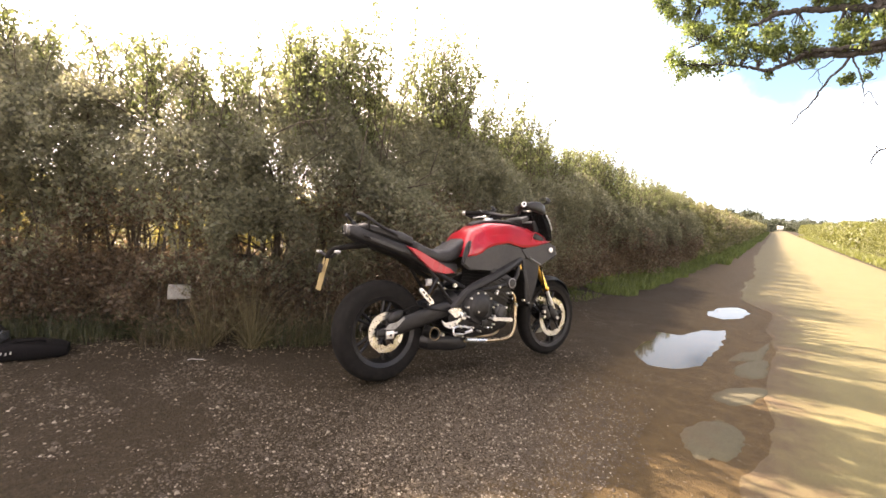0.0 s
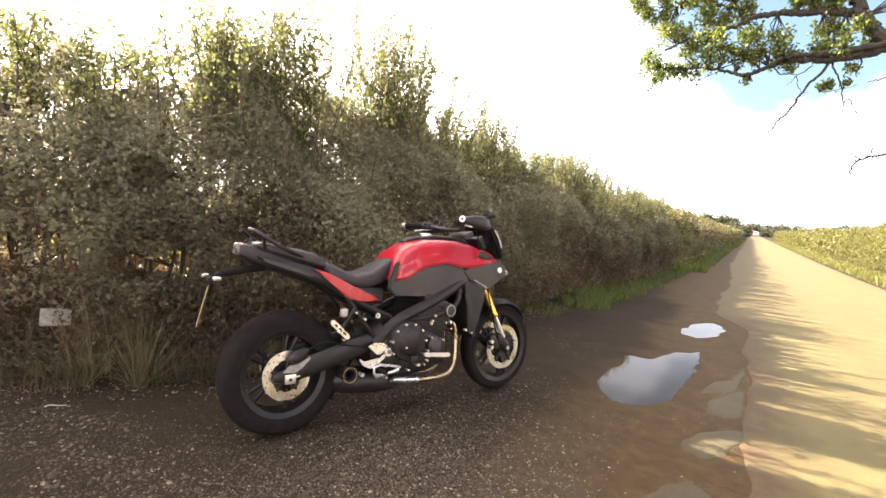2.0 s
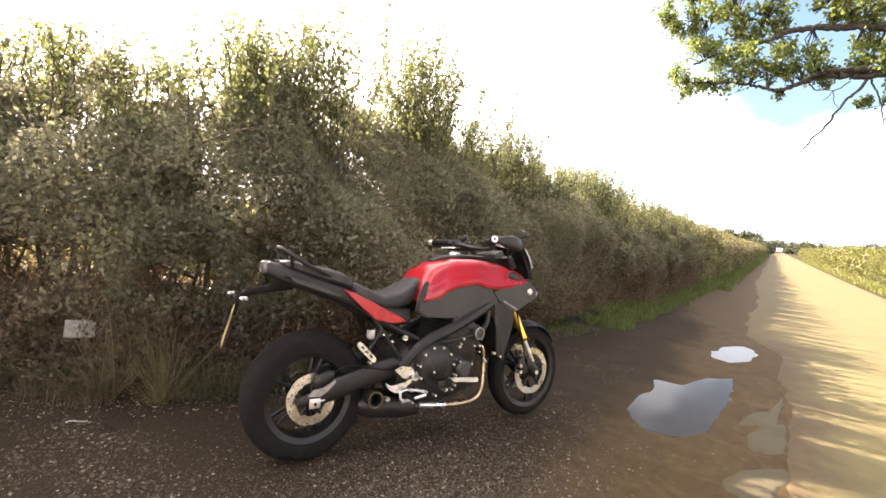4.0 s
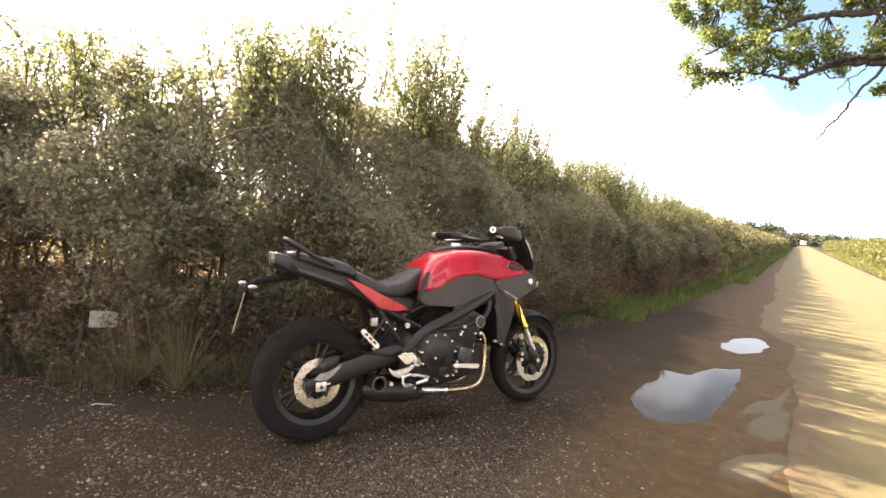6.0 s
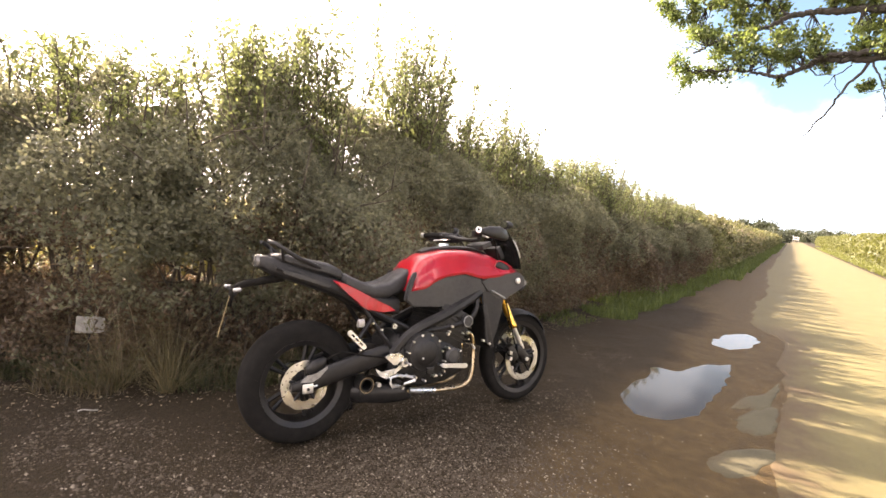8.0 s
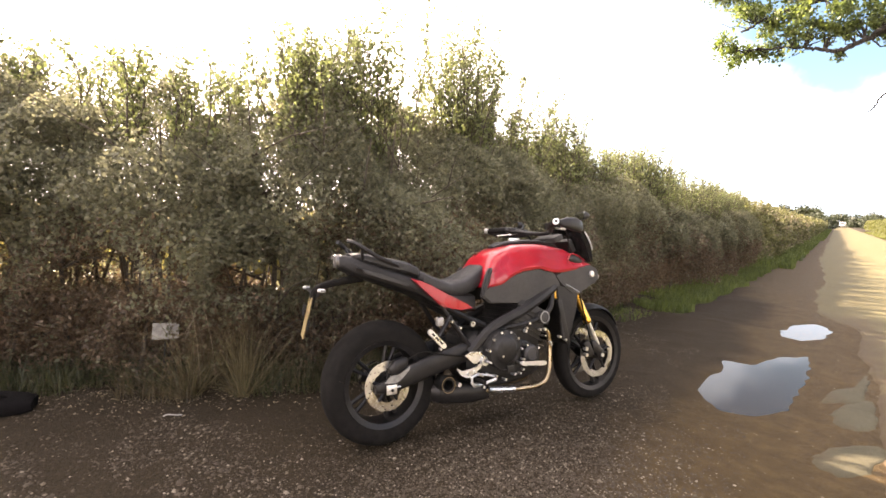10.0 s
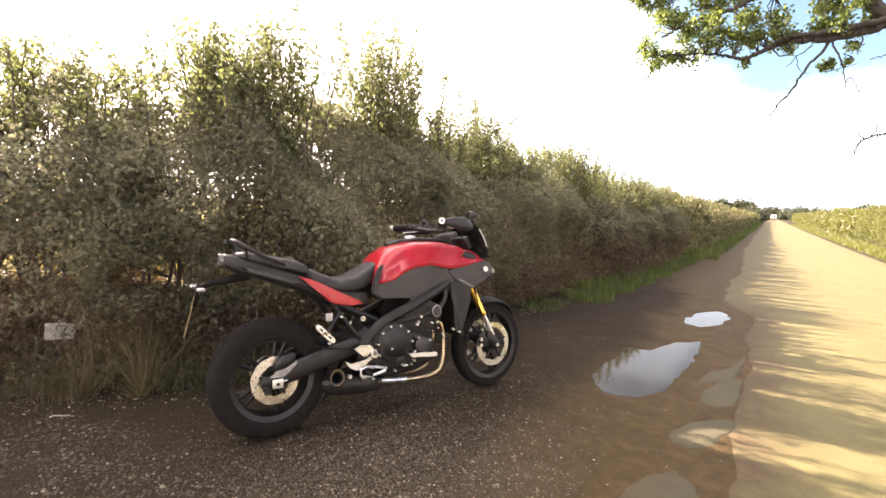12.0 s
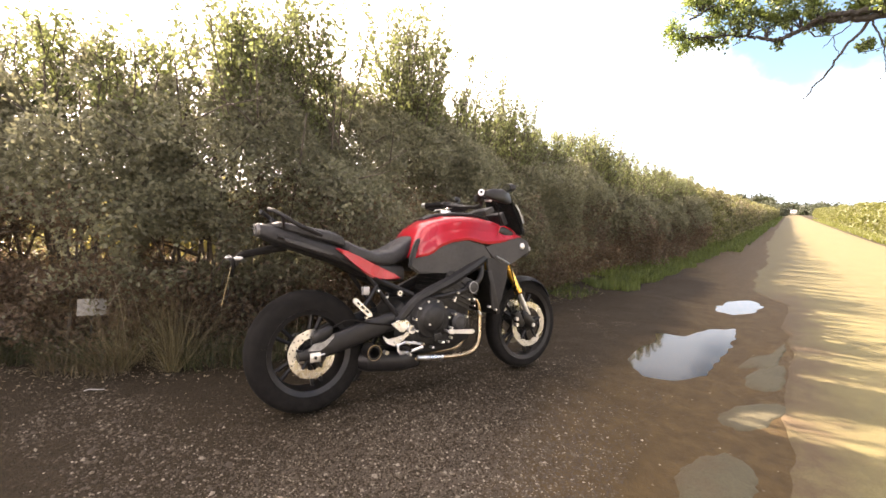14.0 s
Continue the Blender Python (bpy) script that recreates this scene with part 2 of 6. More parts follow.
M_GREYP = plain("dark_grey_plastic", (0.014, 0.0138, 0.014), (0.026, 0.0255, 0.026), 50, 0.45, spec=0.35)
M_FRAME = plain("black_frame_paint", (0.0045, 0.0042, 0.0045), (0.011, 0.0105, 0.0105), 30, 0.4, 0.0, spec=0.28)
M_SEAT = plain("seat_vinyl", (0.009, 0.009, 0.0095), (0.022, 0.022, 0.023), 120, 0.6, bumps=0.25, spec=0.4)
M_RUBBER = plain("tyre_rubber", (0.004, 0.0038, 0.0036), (0.010, 0.009, 0.008), 25, 0.9, bumps=0.3, spec=0.12)
M_ALU = plain("aluminium", (0.48, 0.48, 0.47), (0.66, 0.66, 0.65), 30, 0.35, 0.9)
M_CAST = plain("cast_alloy", (0.16, 0.16, 0.16), (0.30, 0.30, 0.29), 40, 0.5, 0.7)
M_STEEL = plain("disc_steel", (0.42, 0.42, 0.40), (0.62, 0.615, 0.58), 25, 0.28, 1.0)
M_GOLD = plain("gold_anodised", (0.62, 0.36, 0.07), (0.75, 0.45, 0.10), 30, 0.25, 1.0)
M_PIPE = plain("heat_stained_steel", (0.24, 0.18, 0.105), (0.42, 0.34, 0.235), 14, 0.28, 1.0)
M_ENGINE = plain("engine_metal", (0.008, 0.0078, 0.008), (0.021, 0.0205, 0.020), 40, 0.45, 0.3, spec=0.3)
M_WHITEP = plain("white_paint", (0.55, 0.55, 0.53), (0.80, 0.80, 0.78), 8, 0.5)
M_BOARD = plain("weathered_board", (0.13, 0.13, 0.12), (0.33, 0.32, 0.29), 14, 0.8)
M_YELLOW = plain("yellow_plate", (0.20, 0.15, 0.07), (0.28, 0.21, 0.10), 10, 0.4)
M_CLEAR = plain("clear_lens", (0.15, 0.148, 0.145), (0.24, 0.235, 0.23), 20, 0.1, coat=1.0)
M_TAIL = plain("smoked_tail_lens", (0.045, 0.043, 0.042), (0.08, 0.077, 0.075), 20, 0.15, coat=0.5)
M_CLOTH = plain("black_cloth", (0.003, 0.0028, 0.003), (0.007, 0.006, 0.006), 90, 0.95, bumps=0.5, spec=0.1)
M_MIRROR = plain("mirror_glass", (0.55, 0.57, 0.58), (0.6, 0.62, 0.63), 20, 0.03, 1.0)
M_GLASS_DARK = plain("dark_window", (0.02, 0.022, 0.025), (0.04, 0.042, 0.045), 5, 0.08)


def screen_mat():
    m, nt, b = mat("smoked_screen", 0.08)
    b.inputs["Base Color"].default_value = (0.02, 0.02, 0.022, 1)
    b.inputs["Transmission Weight"].default_value = 0.45
    b.inputs["IOR"].default_value = 1.2
    return m


M_SCREEN = screen_mat()


# ---- mesh helpers ----
def lane_rise(y):
    """The lane and all beside it climb gently from some 20 m on, to a crest."""
    far = np.clip(np.asarray(y, float) - 20, 0, 240)
    return 0.0140 * far * far / (far + 15)


def lane_bend(y):
    """The far lane drifts slightly towards the hedge."""
    return -0.0105 * np.clip(np.asarray(y, float) - 15, 0, 300)


def finish(me, smooth, angle=35):
    me.polygons.foreach_set("use_smooth", [smooth] * len(me.polygons))
    if smooth:
        me.set_sharp_from_angle(angle=radians(angle))


def part(name, bm, material, parent=None, label="", smooth=True):
    me = bpy.data.meshes.new(name)
    bmesh.ops.recalc_face_normals(bm, faces=bm.faces)
    for v in bm.verts:
        if v.co.y > 15:
            v.co.x += float(lane_bend(v.co.y))
            v.co.z += float(lane_rise(v.co.y))
    bm.to_mesh(me)
    bm.free()
    me.materials.append(material)
    finish(me, smooth)
    ob = new(name, me)
    if parent:
        ob.parent = parent
    if label:
        ob["label"] = label
    return ob


def soup(name, verts, faces, material, parent=None, smooth=False):
    """A mesh from numpy arrays of verts and equal-sized faces."""
    me = bpy.data.meshes.new(name)
    verts, faces = np.array(verts, np.float32), np.asarray(faces, np.int32)
    verts[:, 0] += lane_bend(verts[:, 1])
    verts[:, 2] += lane_rise(verts[:, 1])
    k = faces.shape[1]
    me.vertices.add(len(verts))
    me.vertices.foreach_set("co", verts.ravel())
    me.loops.add(faces.size)
    me.loops.foreach_set("vertex_index", faces.ravel())
    me.polygons.add(len(faces))
    me.polygons.foreach_set("loop_start", np.arange(0, faces.size, k, dtype=np.int32))
    me.polygons.foreach_set("loop_total", np.full(len(faces), k, np.int32))
    me.update(calc_edges=True)
    me.materials.append(material)
    if smooth:
        finish(me, True, 60)
    ob = new(name, me)
    if parent:
        ob.parent = parent
    return ob


def box(bm, c, size, bevel=0.0, rot=None):
    m = Matrix.Translation(c)
    if rot is not None:
        m = m @ Euler([radians(a) for a in rot]).to_matrix().to_4x4()
    r = bmesh.ops.create_cube(bm, size=1.0, matrix=m @ Matrix.Diagonal((*size, 1)))
    if bevel:
        edges = list({e for v in r["verts"] for e in v.link_edges})
        bmesh.ops.bevel(bm, geom=edges, offset=bevel, segments=2, affect="EDGES", profile=0.6)
    return bm


def tube(bm, pts, radii, sides=8, cap=True):
    """A round bar along points, with one radius or one for each point."""
    pts = [Vector(p) for p in pts]
    if not isinstance(radii, (list, tuple)):
        radii = [radii] * len(pts)
    rings = []
    up = Vector((0, 0, 1))
    prev = None
    for i, p in enumerate(pts):
        d = (pts[min(i + 1, len(pts) - 1)] - pts[max(i - 1, 0)]).normalized()
        if prev is None:
            a = d.cross(up if abs(d.z) < 0.9 else Vector((1, 0, 0))).normalized()
        else:
            a = (prev - d * prev.dot(d)).normalized()
        prev = a
        b = d.cross(a)
        rings.append([bm.verts.new(p + (a * math.cos(2 * math.pi * k / sides) + b * math.sin(2 * math.pi * k / sides)) * radii[i])
                      for k in range(sides)])
    for r0, r1 in zip(rings, rings[1:]):
        for k in range(sides):
            bm.faces.new((r0[k], r0[(k + 1) % sides], r1[(k + 1) % sides], r1[k]))
    if cap:
        bm.faces.new(rings[0][::-1])
        bm.faces.new(rings[-1])
    return bm


def smooth_path(pts, n=6):
    """Points of a Catmull-Rom curve through pts."""
    pts = [Vector(p) for p in pts]
    q = [pts[0] * 2 - pts[1], *pts, pts[-1] * 2 - pts[-2]]
    out = []
    for i in range(1, len(q) - 2):
        a, b, c, d = q[i - 1:i + 3]
        for k in range(n):
            t = k / n
            out.append(0.5 * ((2 * b) + (c - a) * t + (2 * a - 5 * b + 4 * c - d) * t * t + (3 * b - a - 3 * c + d) * t ** 3))
    out.append(pts[-1])
    return out


def lathe(bm, profile, centre, steps=48, closed=True):
    """Turns a profile of (radius, y) about the y axis through centre."""
    c = Vector(centre)
    rings = []
    for k in range(steps):
        a = 2 * math.pi * k / steps
        rings.append([bm.verts.new(c + Vector((r * math.cos(a), y, r * math.sin(a)))) for r, y in profile])
    n = len(profile)
    for k in range(steps):
        r0, r1 = rings[k], rings[(k + 1) % steps]
        for i in range(n if closed else n - 1):
            j = (i + 1) % n
            bm.faces.new((r0[i], r0[j], r1[j], r1[i]))
    return bm


def plate(bm, outline, y0, y1, bevel=0.004):
    """A plate with an outline in x and z, from y0 to y1."""
    lo = [bm.verts.new((x, y0, z)) for x, z in outline]
    hi = [bm.verts.new((x, y1, z)) for x, z in outline]
    fs = [bm.faces.new(lo), bm.faces.new(hi[::-1])]
    n = len(outline)
    for i in range(n):
        fs.append(bm.faces.new((lo[i], hi[i], hi[(i + 1) % n], lo[(i + 1) % n])))
    if bevel:
        bmesh.ops.bevel(bm, geom=list({e for f in fs for e in f.edges}), offset=bevel, segments=2, affect="EDGES")
    return bm


def loft(bm, stations, sides=20, power=2.6):
    """A skin over rounded sections: (x, centre z, half width, half height[, y])."""
    rings = []
    for st in stations:
        x, zc, w, h = st[:4]
        y0 = st[4] if len(st) > 4 else 0.0
        ring = []
        for k in range(sides):
            a = 2 * math.pi * k / sides
            cy, cz = math.cos(a), math.sin(a)
            ring.append(bm.verts.new((x, y0 + w * math.copysign(abs(cy) ** (2 / power), cy), zc + h * math.copysign(abs(cz) ** (2 / power), cz))))
        rings.append(ring)
    for r0, r1 in zip(rings, rings[1:]):
        for k in range(sides):
            bm.faces.new((r0[k], r0[(k + 1) % sides], r1[(k + 1) % sides], r1[k]))
    bm.faces.new(rings[0][::-1])
    bm.faces.new(rings[-1])
    return bm


def thing(name, label, category, m=None, group="", kind=""):
    e = new(name)
    e.empty_display_size = 0.1
    if m is not None:
        e.matrix_world = m
    return tagged(e, label, category, group, kind)


def leaf_soup(centres, size, spread=0.35, up=0.3, aspect=0.62):
    """Folded leaves, each of two triangles, at the centres. Returns verts and faces."""
    n = len(centres)
    d = rng.normal(size=(n, 3))
    d[:, 2] += up
    d /= np.linalg.norm(d, axis=1)[:, None]
    a = rng.normal(size=(n, 3))
    s = np.cross(d, a)
    s /= np.linalg.norm(s, axis=1)[:, None]
    nn = np.cross(d, s)
    L = size * (1 + spread * rng.uniform(-1, 1, n))[:, None]
    p0 = centres - d * L / 2
    p2 = centres + d * L / 2
    w = L * aspect / 2
    p1 = centres + s * w + nn * w * 0.35 - d * L * 0.05
    p3 = centres - s * w + nn * w * 0.35 - d * L * 0.05
    v = np.stack([p0, p1, p2, p3], 1).reshape(-1, 3)
    f = np.arange(n)[:, None] * 4
    faces = np.concatenate([f + np.array([0, 1, 2]), f + np.array([0, 2, 3])])
    return v, faces


def value_noise(p, scale, seed=0):
    """Smooth noise in 0..1 at an array of places."""
    r = np.random.default_rng(seed)
    table = r.random((32, 32, 32))
    q = np.asarray(p) * scale
    i = np.floor(q).astype(int)
    f = q - i
    f = f * f * (3 - 2 * f)
    out = 0
    for dx in (0, 1):
        for dy in (0, 1):
            for dz in (0, 1):
                wgt = (f[:, 0] if dx else 1 - f[:, 0]) * (f[:, 1] if dy else 1 - f[:, 1]) * (f[:, 2] if dz else 1 - f[:, 2])
                out = out + wgt * table[(i[:, 0] + dx) % 32, (i[:, 1] + dy) % 32, (i[:, 2] + dz) % 32]
    return out


# ---- the plan ----
# front edge of the hedge on the near side of the lane, from the gateway corner along the road
HEDGE_LINE = np.array([(-9.0, -3.8), (-6.8, -1.4), (-5.25, 0.15), (-4.55, 0.85), (-3.85, 1.45), (-3.3, 2.15), (-3.05, 4.0), (-2.8, 6.2), (-2.7, 9.0), (-2.7, 14.0), (-2.7, 30.0), (-2.7, 150.0)])
_seg = np.linalg.norm(np.diff(HEDGE_LINE, axis=0), axis=1)
_cum = np.concatenate([[0], np.cumsum(_seg)])


def along(s):
    """Places on the hedge's front edge at arc lengths s, and the direction into the hedge."""
    x = np.interp(s, _cum, HEDGE_LINE[:, 0])
    y = np.interp(s, _cum, HEDGE_LINE[:, 1])
    x2 = np.interp(s + 0.3, _cum, HEDGE_LINE[:, 0]) - np.interp(s - 0.3, _cum, HEDGE_LINE[:, 0])
    y2 = np.interp(s + 0.3, _cum, HEDGE_LINE[:, 1]) - np.interp(s - 0.3, _cum, HEDGE_LINE[:, 1])
    l = np.hypot(x2, y2) + 1e-9
    return np.stack([x, y], 1), np.stack([-y2 / l, x2 / l], 1)


PUDDLE_A = [(-1.36, 4.2), (-1.36, 4.63), (-1.33, 4.85), (-1.37, 5.2), (-1.26, 5.22), (-1.17, 5.23), (-1.0, 5.75), (-0.82, 6.1), (-0.74, 5.9), (-0.74, 5.5), (-0.76, 4.9), (-0.80, 4.24), (-0.98, 3.90), (-1.18, 3.88)]
PUDDLE_B = [(-1.11, 7.05), (-1.08, 7.45), (-1.03, 7.8), (-0.82, 8.16), (-0.68, 7.95), (-0.625, 7.68), (-0.66, 7.3), (-0.72, 7.01), (-0.895, 6.78), (-1.04, 6.85)]


def poly_dist(px, py, poly):
    """Signed distance to an outline, negative inside."""
    poly = np.array(poly)
    best = np.full(px.shape, 1e9)
    inside = np.zeros(px.shape, bool)
    for (ax, ay), (bx, by) in zip(poly, np.roll(poly, -1, axis=0)):
        dx, dy = bx - ax, by - ay
        t = np.clip(((px - ax) * dx + (py - ay) * dy) / (dx * dx + dy * dy), 0, 1)
        best = np.minimum(best, np.hypot(px - ax - t * dx, py - ay - t * dy))
        cross = ((ay > py) != (by > py)) & (px < (bx - ax) * (py - ay) / (by - ay + 1e-12) + ax)
        inside ^= cross
    return np.where(inside, -best, best)


# ---- ground, one sheet to the horizon ----
def ground_height(px, py):
    """Height of the rutted ground, lower in the puddles, flat beside the road."""
    flat = np.stack([px, py, np.zeros_like(px)], 1)
    near = np.exp(-np.maximum(0, np.hypot(px + 1.5, py - 5) - 6) / 3) * (1 - 0.6 * np.clip((px + 1.9) / 0.5, 0, 1))
    gz = near * ((value_noise(flat, 1.3, 1) - 0.5) * 0.03 + (value_noise(flat, 5, 2) - 0.5) * 0.014 + (value_noise(flat, 17, 3) - 0.5) * 0.008)
    for poly in (PUDDLE_A, PUDDLE_B):
        pd = poly_dist(px, py, poly) + (value_noise(flat, 9, 5) - 0.5) * 0.07
        gz = np.where(pd < 0.25, gz * np.clip(0.2 + pd / 0.3, 0.15, 1) - 0.012 + np.clip(pd * 0.16, -0.03, 0.012), gz)
    k = np.clip((px + 1.25) / 0.5, 0, 1) * (px < 3.4)
    k = k * k * (3 - 2 * k)
    rise = np.clip((-1.42 - px) / 0.36, 0, 1) * np.clip((9.5 - py) / 3, 0, 1) * np.clip((px + 12) / 4, 0, 1)
    return gz * (1 - 0.65 * k) - 0.004 * k + 0.030 * rise * rise * (3 - 2 * rise)


gx = np.concatenate([[-900, -300, -100, -40, -20, -12], np.arange(-8, -5, 0.4), np.arange(-5, 0.2, 0.045), np.arange(0.2, 6, 0.6), [8, 15, 40, 100, 300, 900]])
gy = np.concatenate([[-300, -80, -25, -10, -5], np.arange(-3, 1.2, 0.3), np.arange(1.2, 9.0, 0.045), np.arange(9, 20, 0.25), [22, 26, 32, 40, 55, 80, 120, 160, 200, 230, 260, 400, 900, 1800]])
GX, GY = np.meshgrid(gx, gy)
px, py = GX.ravel(), GY.ravel()
gz = ground_height(px, py)
W, H = len(gx), len(gy)
idx = np.arange(W * H).reshape(H, W)
quads = np.stack([idx[:-1, :-1], idx[:-1, 1:], idx[1:, 1:], idx[1:, :-1]], -1).reshape(-1, 4)
ground = soup("ground", np.stack([px, py, gz], 1), quads, M_GROUND, smooth=True)
tagged(ground, "dark muddy gravel lay-by and dry fields beyond", "ground", kind="structure")

for poly in (PUDDLE_A, PUDDLE_B):
    c = np.mean(poly, axis=0)
    bm = bmesh.new()
    bm.faces.new([bm.verts.new((c[0] + (x - c[0]) * 1.18, c[1] + (y - c[1]) * 1.14, -0.0105)) for x, y in poly])
    w = part("puddle", bm, M_WATER, smooth=False)
    tagged(w, "still muddy puddle reflecting the pale sky", "puddle", group="puddles in the lay-by", kind="structure")

# ---- road ----
ry = np.concatenate([np.arange(-30, 0, 1.5), np.arange(0, 14, 0.06), np.arange(14, 40, 0.6), np.arange(40, 262, 6)])
rx = np.array([0.0, 0.03, 0.07, 0.2, 0.6, 1.2, 1.8, 2.4, 3.0, 3.3, 3.55, 3.6])
edge = np.interp(ry, [8.0, 9.2, 12.5, 15.5, 24.0], [-0.40, -0.92, -0.98, -0.92, -1.25]) + (value_noise(np.stack([ry, ry * 0, ry * 0], 1), 1.7, 8) - 0.5) * 0.12 + (value_noise(np.stack([ry, ry * 0, ry * 0], 1), 4.3, 9) - 0.5) * 0.045 + (value_noise(np.stack([ry, ry * 0, ry * 0], 1), 13, 10) - 0.5) * 0.016
RX = edge[:, None] * (1 - rx / 3.6) + (rx - 0.43) * (rx / 3.6) + rx * (1 - rx / 3.6)
RY = np.repeat(ry[:, None], len(rx), 1)
RZ = 0.003 + 0.026 * (1 - ((rx - 1.8) / 1.8) ** 2) + np.where((rx == 0) | (rx == 3.6), -0.020, 0.0)
RZ = np.repeat(RZ[None], len(ry), 0)
idx = np.arange(RX.size).reshape(RX.shape)
quads = np.stack([idx[:-1, :-1], idx[:-1, 1:], idx[1:, 1:], idx[1:, :-1]], -1).reshape(-1, 4)
road = soup("road", np.stack([RX.ravel(), RY.ravel(), RZ.ravel()], 1), quads, M_ROAD, smooth=True)
tagged(road, "narrow pale worn tarmac lane with a broken edge", "road", kind="structure")


def tarmac_patch(outline, seed):
    """A thin worn island of tarmac with a ragged, feathered edge."""
    pts = np.array(smooth_path([(x, y, 0) for x, y in outline + outline[:2]], 22))[:, :2]
    pts = pts[11:11 + 22 * len(outline)]
    c = pts.mean(axis=0)
    k = np.arange(len(pts))
    rag = 1 + (value_noise(np.stack([pts[:, 0], pts[:, 1], k * 0 + seed], 1), 11, 12) - 0.5) * 0.26 + (value_noise(np.stack([pts[:, 0], pts[:, 1], k * 0 + seed], 1), 32, 13) - 0.5) * 0.16
    bm = bmesh.new()
    rings = []
    for f, z in ((0.5, 0.0032), (0.8, 0.0024), (0.98, 0.0002), (1.12, -0.010)):
        rings.append([bm.verts.new((c[0] + (x - c[0]) * f * g, c[1] + (y - c[1]) * f * g, z)) for (x, y), g in zip(pts, rag)])
    mid = bm.verts.new((c[0], c[1], 0.0034))
    n = len(pts)
    for i in range(n):
        j = (i + 1) % n
        bm.faces.new((mid, rings[0][i], rings[0][j]))
        for lo, hi in zip(rings, rings[1:]):
            bm.faces.new((lo[i], hi[i], hi[j], lo[j]))
    return tagged(part("tarmac_patch", bm, M_PATCH), "pale broken remnant of tarmac beside the lane", "tarmac patch", group="tarmac remnants", kind="structure")


for i, outline in enumerate([
        [(-0.66, 4.65), (-0.585, 5.0), (-0.415, 5.3), (-0.41, 5.65), (-0.435, 4.9), (-0.52, 4.72)],
        [(-0.605, 4.3), (-0.55, 4.6), (-0.43, 4.82), (-0.385, 4.7), (-0.40, 4.3), (-0.52, 4.12)],
        [(-0.67, 3.52), (-0.585, 3.77), (-0.42, 3.93), (-0.37, 3.83), (-0.48, 3.48), (-0.60, 3.4)],
        [(-0.74, 2.64), (-0.68, 2.93), (-0.55, 3.04), (-0.47, 2.88), (-0.47, 2.65), (-0.60, 2.45)]]):
    tarmac_patch(outline, i)

# ---- hedge ----
def top_height(s):
    """The hedge's height along its front edge."""
    p, _ = along(s)
    q = np.stack([s, s * 0, s * 0], 1)
    # the unseen end, before 5.4 m, is raised to throw shade on the foreground
    base = np.interp(s, [0, 4.5, 5.4, 6.8, 7.5, 7.9, 8.3, 8.6, 9.0, 9.6, 10.2, 10.8, 11.5, 13.0, 15.0, 18.5, 21, 36, 60, 160], [3.2, 3.2, 2.12, 2.15, 2.05, 2.05, 2.18, 2.24, 2.16, 2.12, 2.06, 2.04, 2.0, 1.88, 1.78, 1.8, 1.9, 2.0, 2.0, 2.0])
    return base - 0.05 + (value_noise(q, 0.9, 21) - 0.5) * 0.14 + (value_noise(q, 2.7, 22) - 0.5) * 0.2 + (value_noise(q, 6.5, 23) - 0.5) * 0.16


def spray_height(s):
    """How high the tallest sprays stand along the front edge."""
    # sprays on that unseen end are heightened too, to block the sun
    return np.interp(s, [0, 4.5, 5.4, 7.6, 8.0, 8.4, 8.7, 9.0, 9.35, 9.5, 9.68, 9.85, 10.0, 10.25, 10.5, 10.75, 10.92, 11.1, 11.4, 11.75, 12.05, 12.3, 13.0, 14.1, 14.6, 15.2, 17.4, 19, 60],
                     [3.6, 3.6, 2.4, 2.35, 2.45, 2.68, 2.8, 2.92, 3.12, 2.75, 2.4, 3.0, 3.18, 3.12, 2.85, 3.15, 2.7, 2.5, 2.68, 2.4, 2.88, 2.3, 2.3, 2.52, 2.5, 2.36, 2.38, 2.3, 2.4])


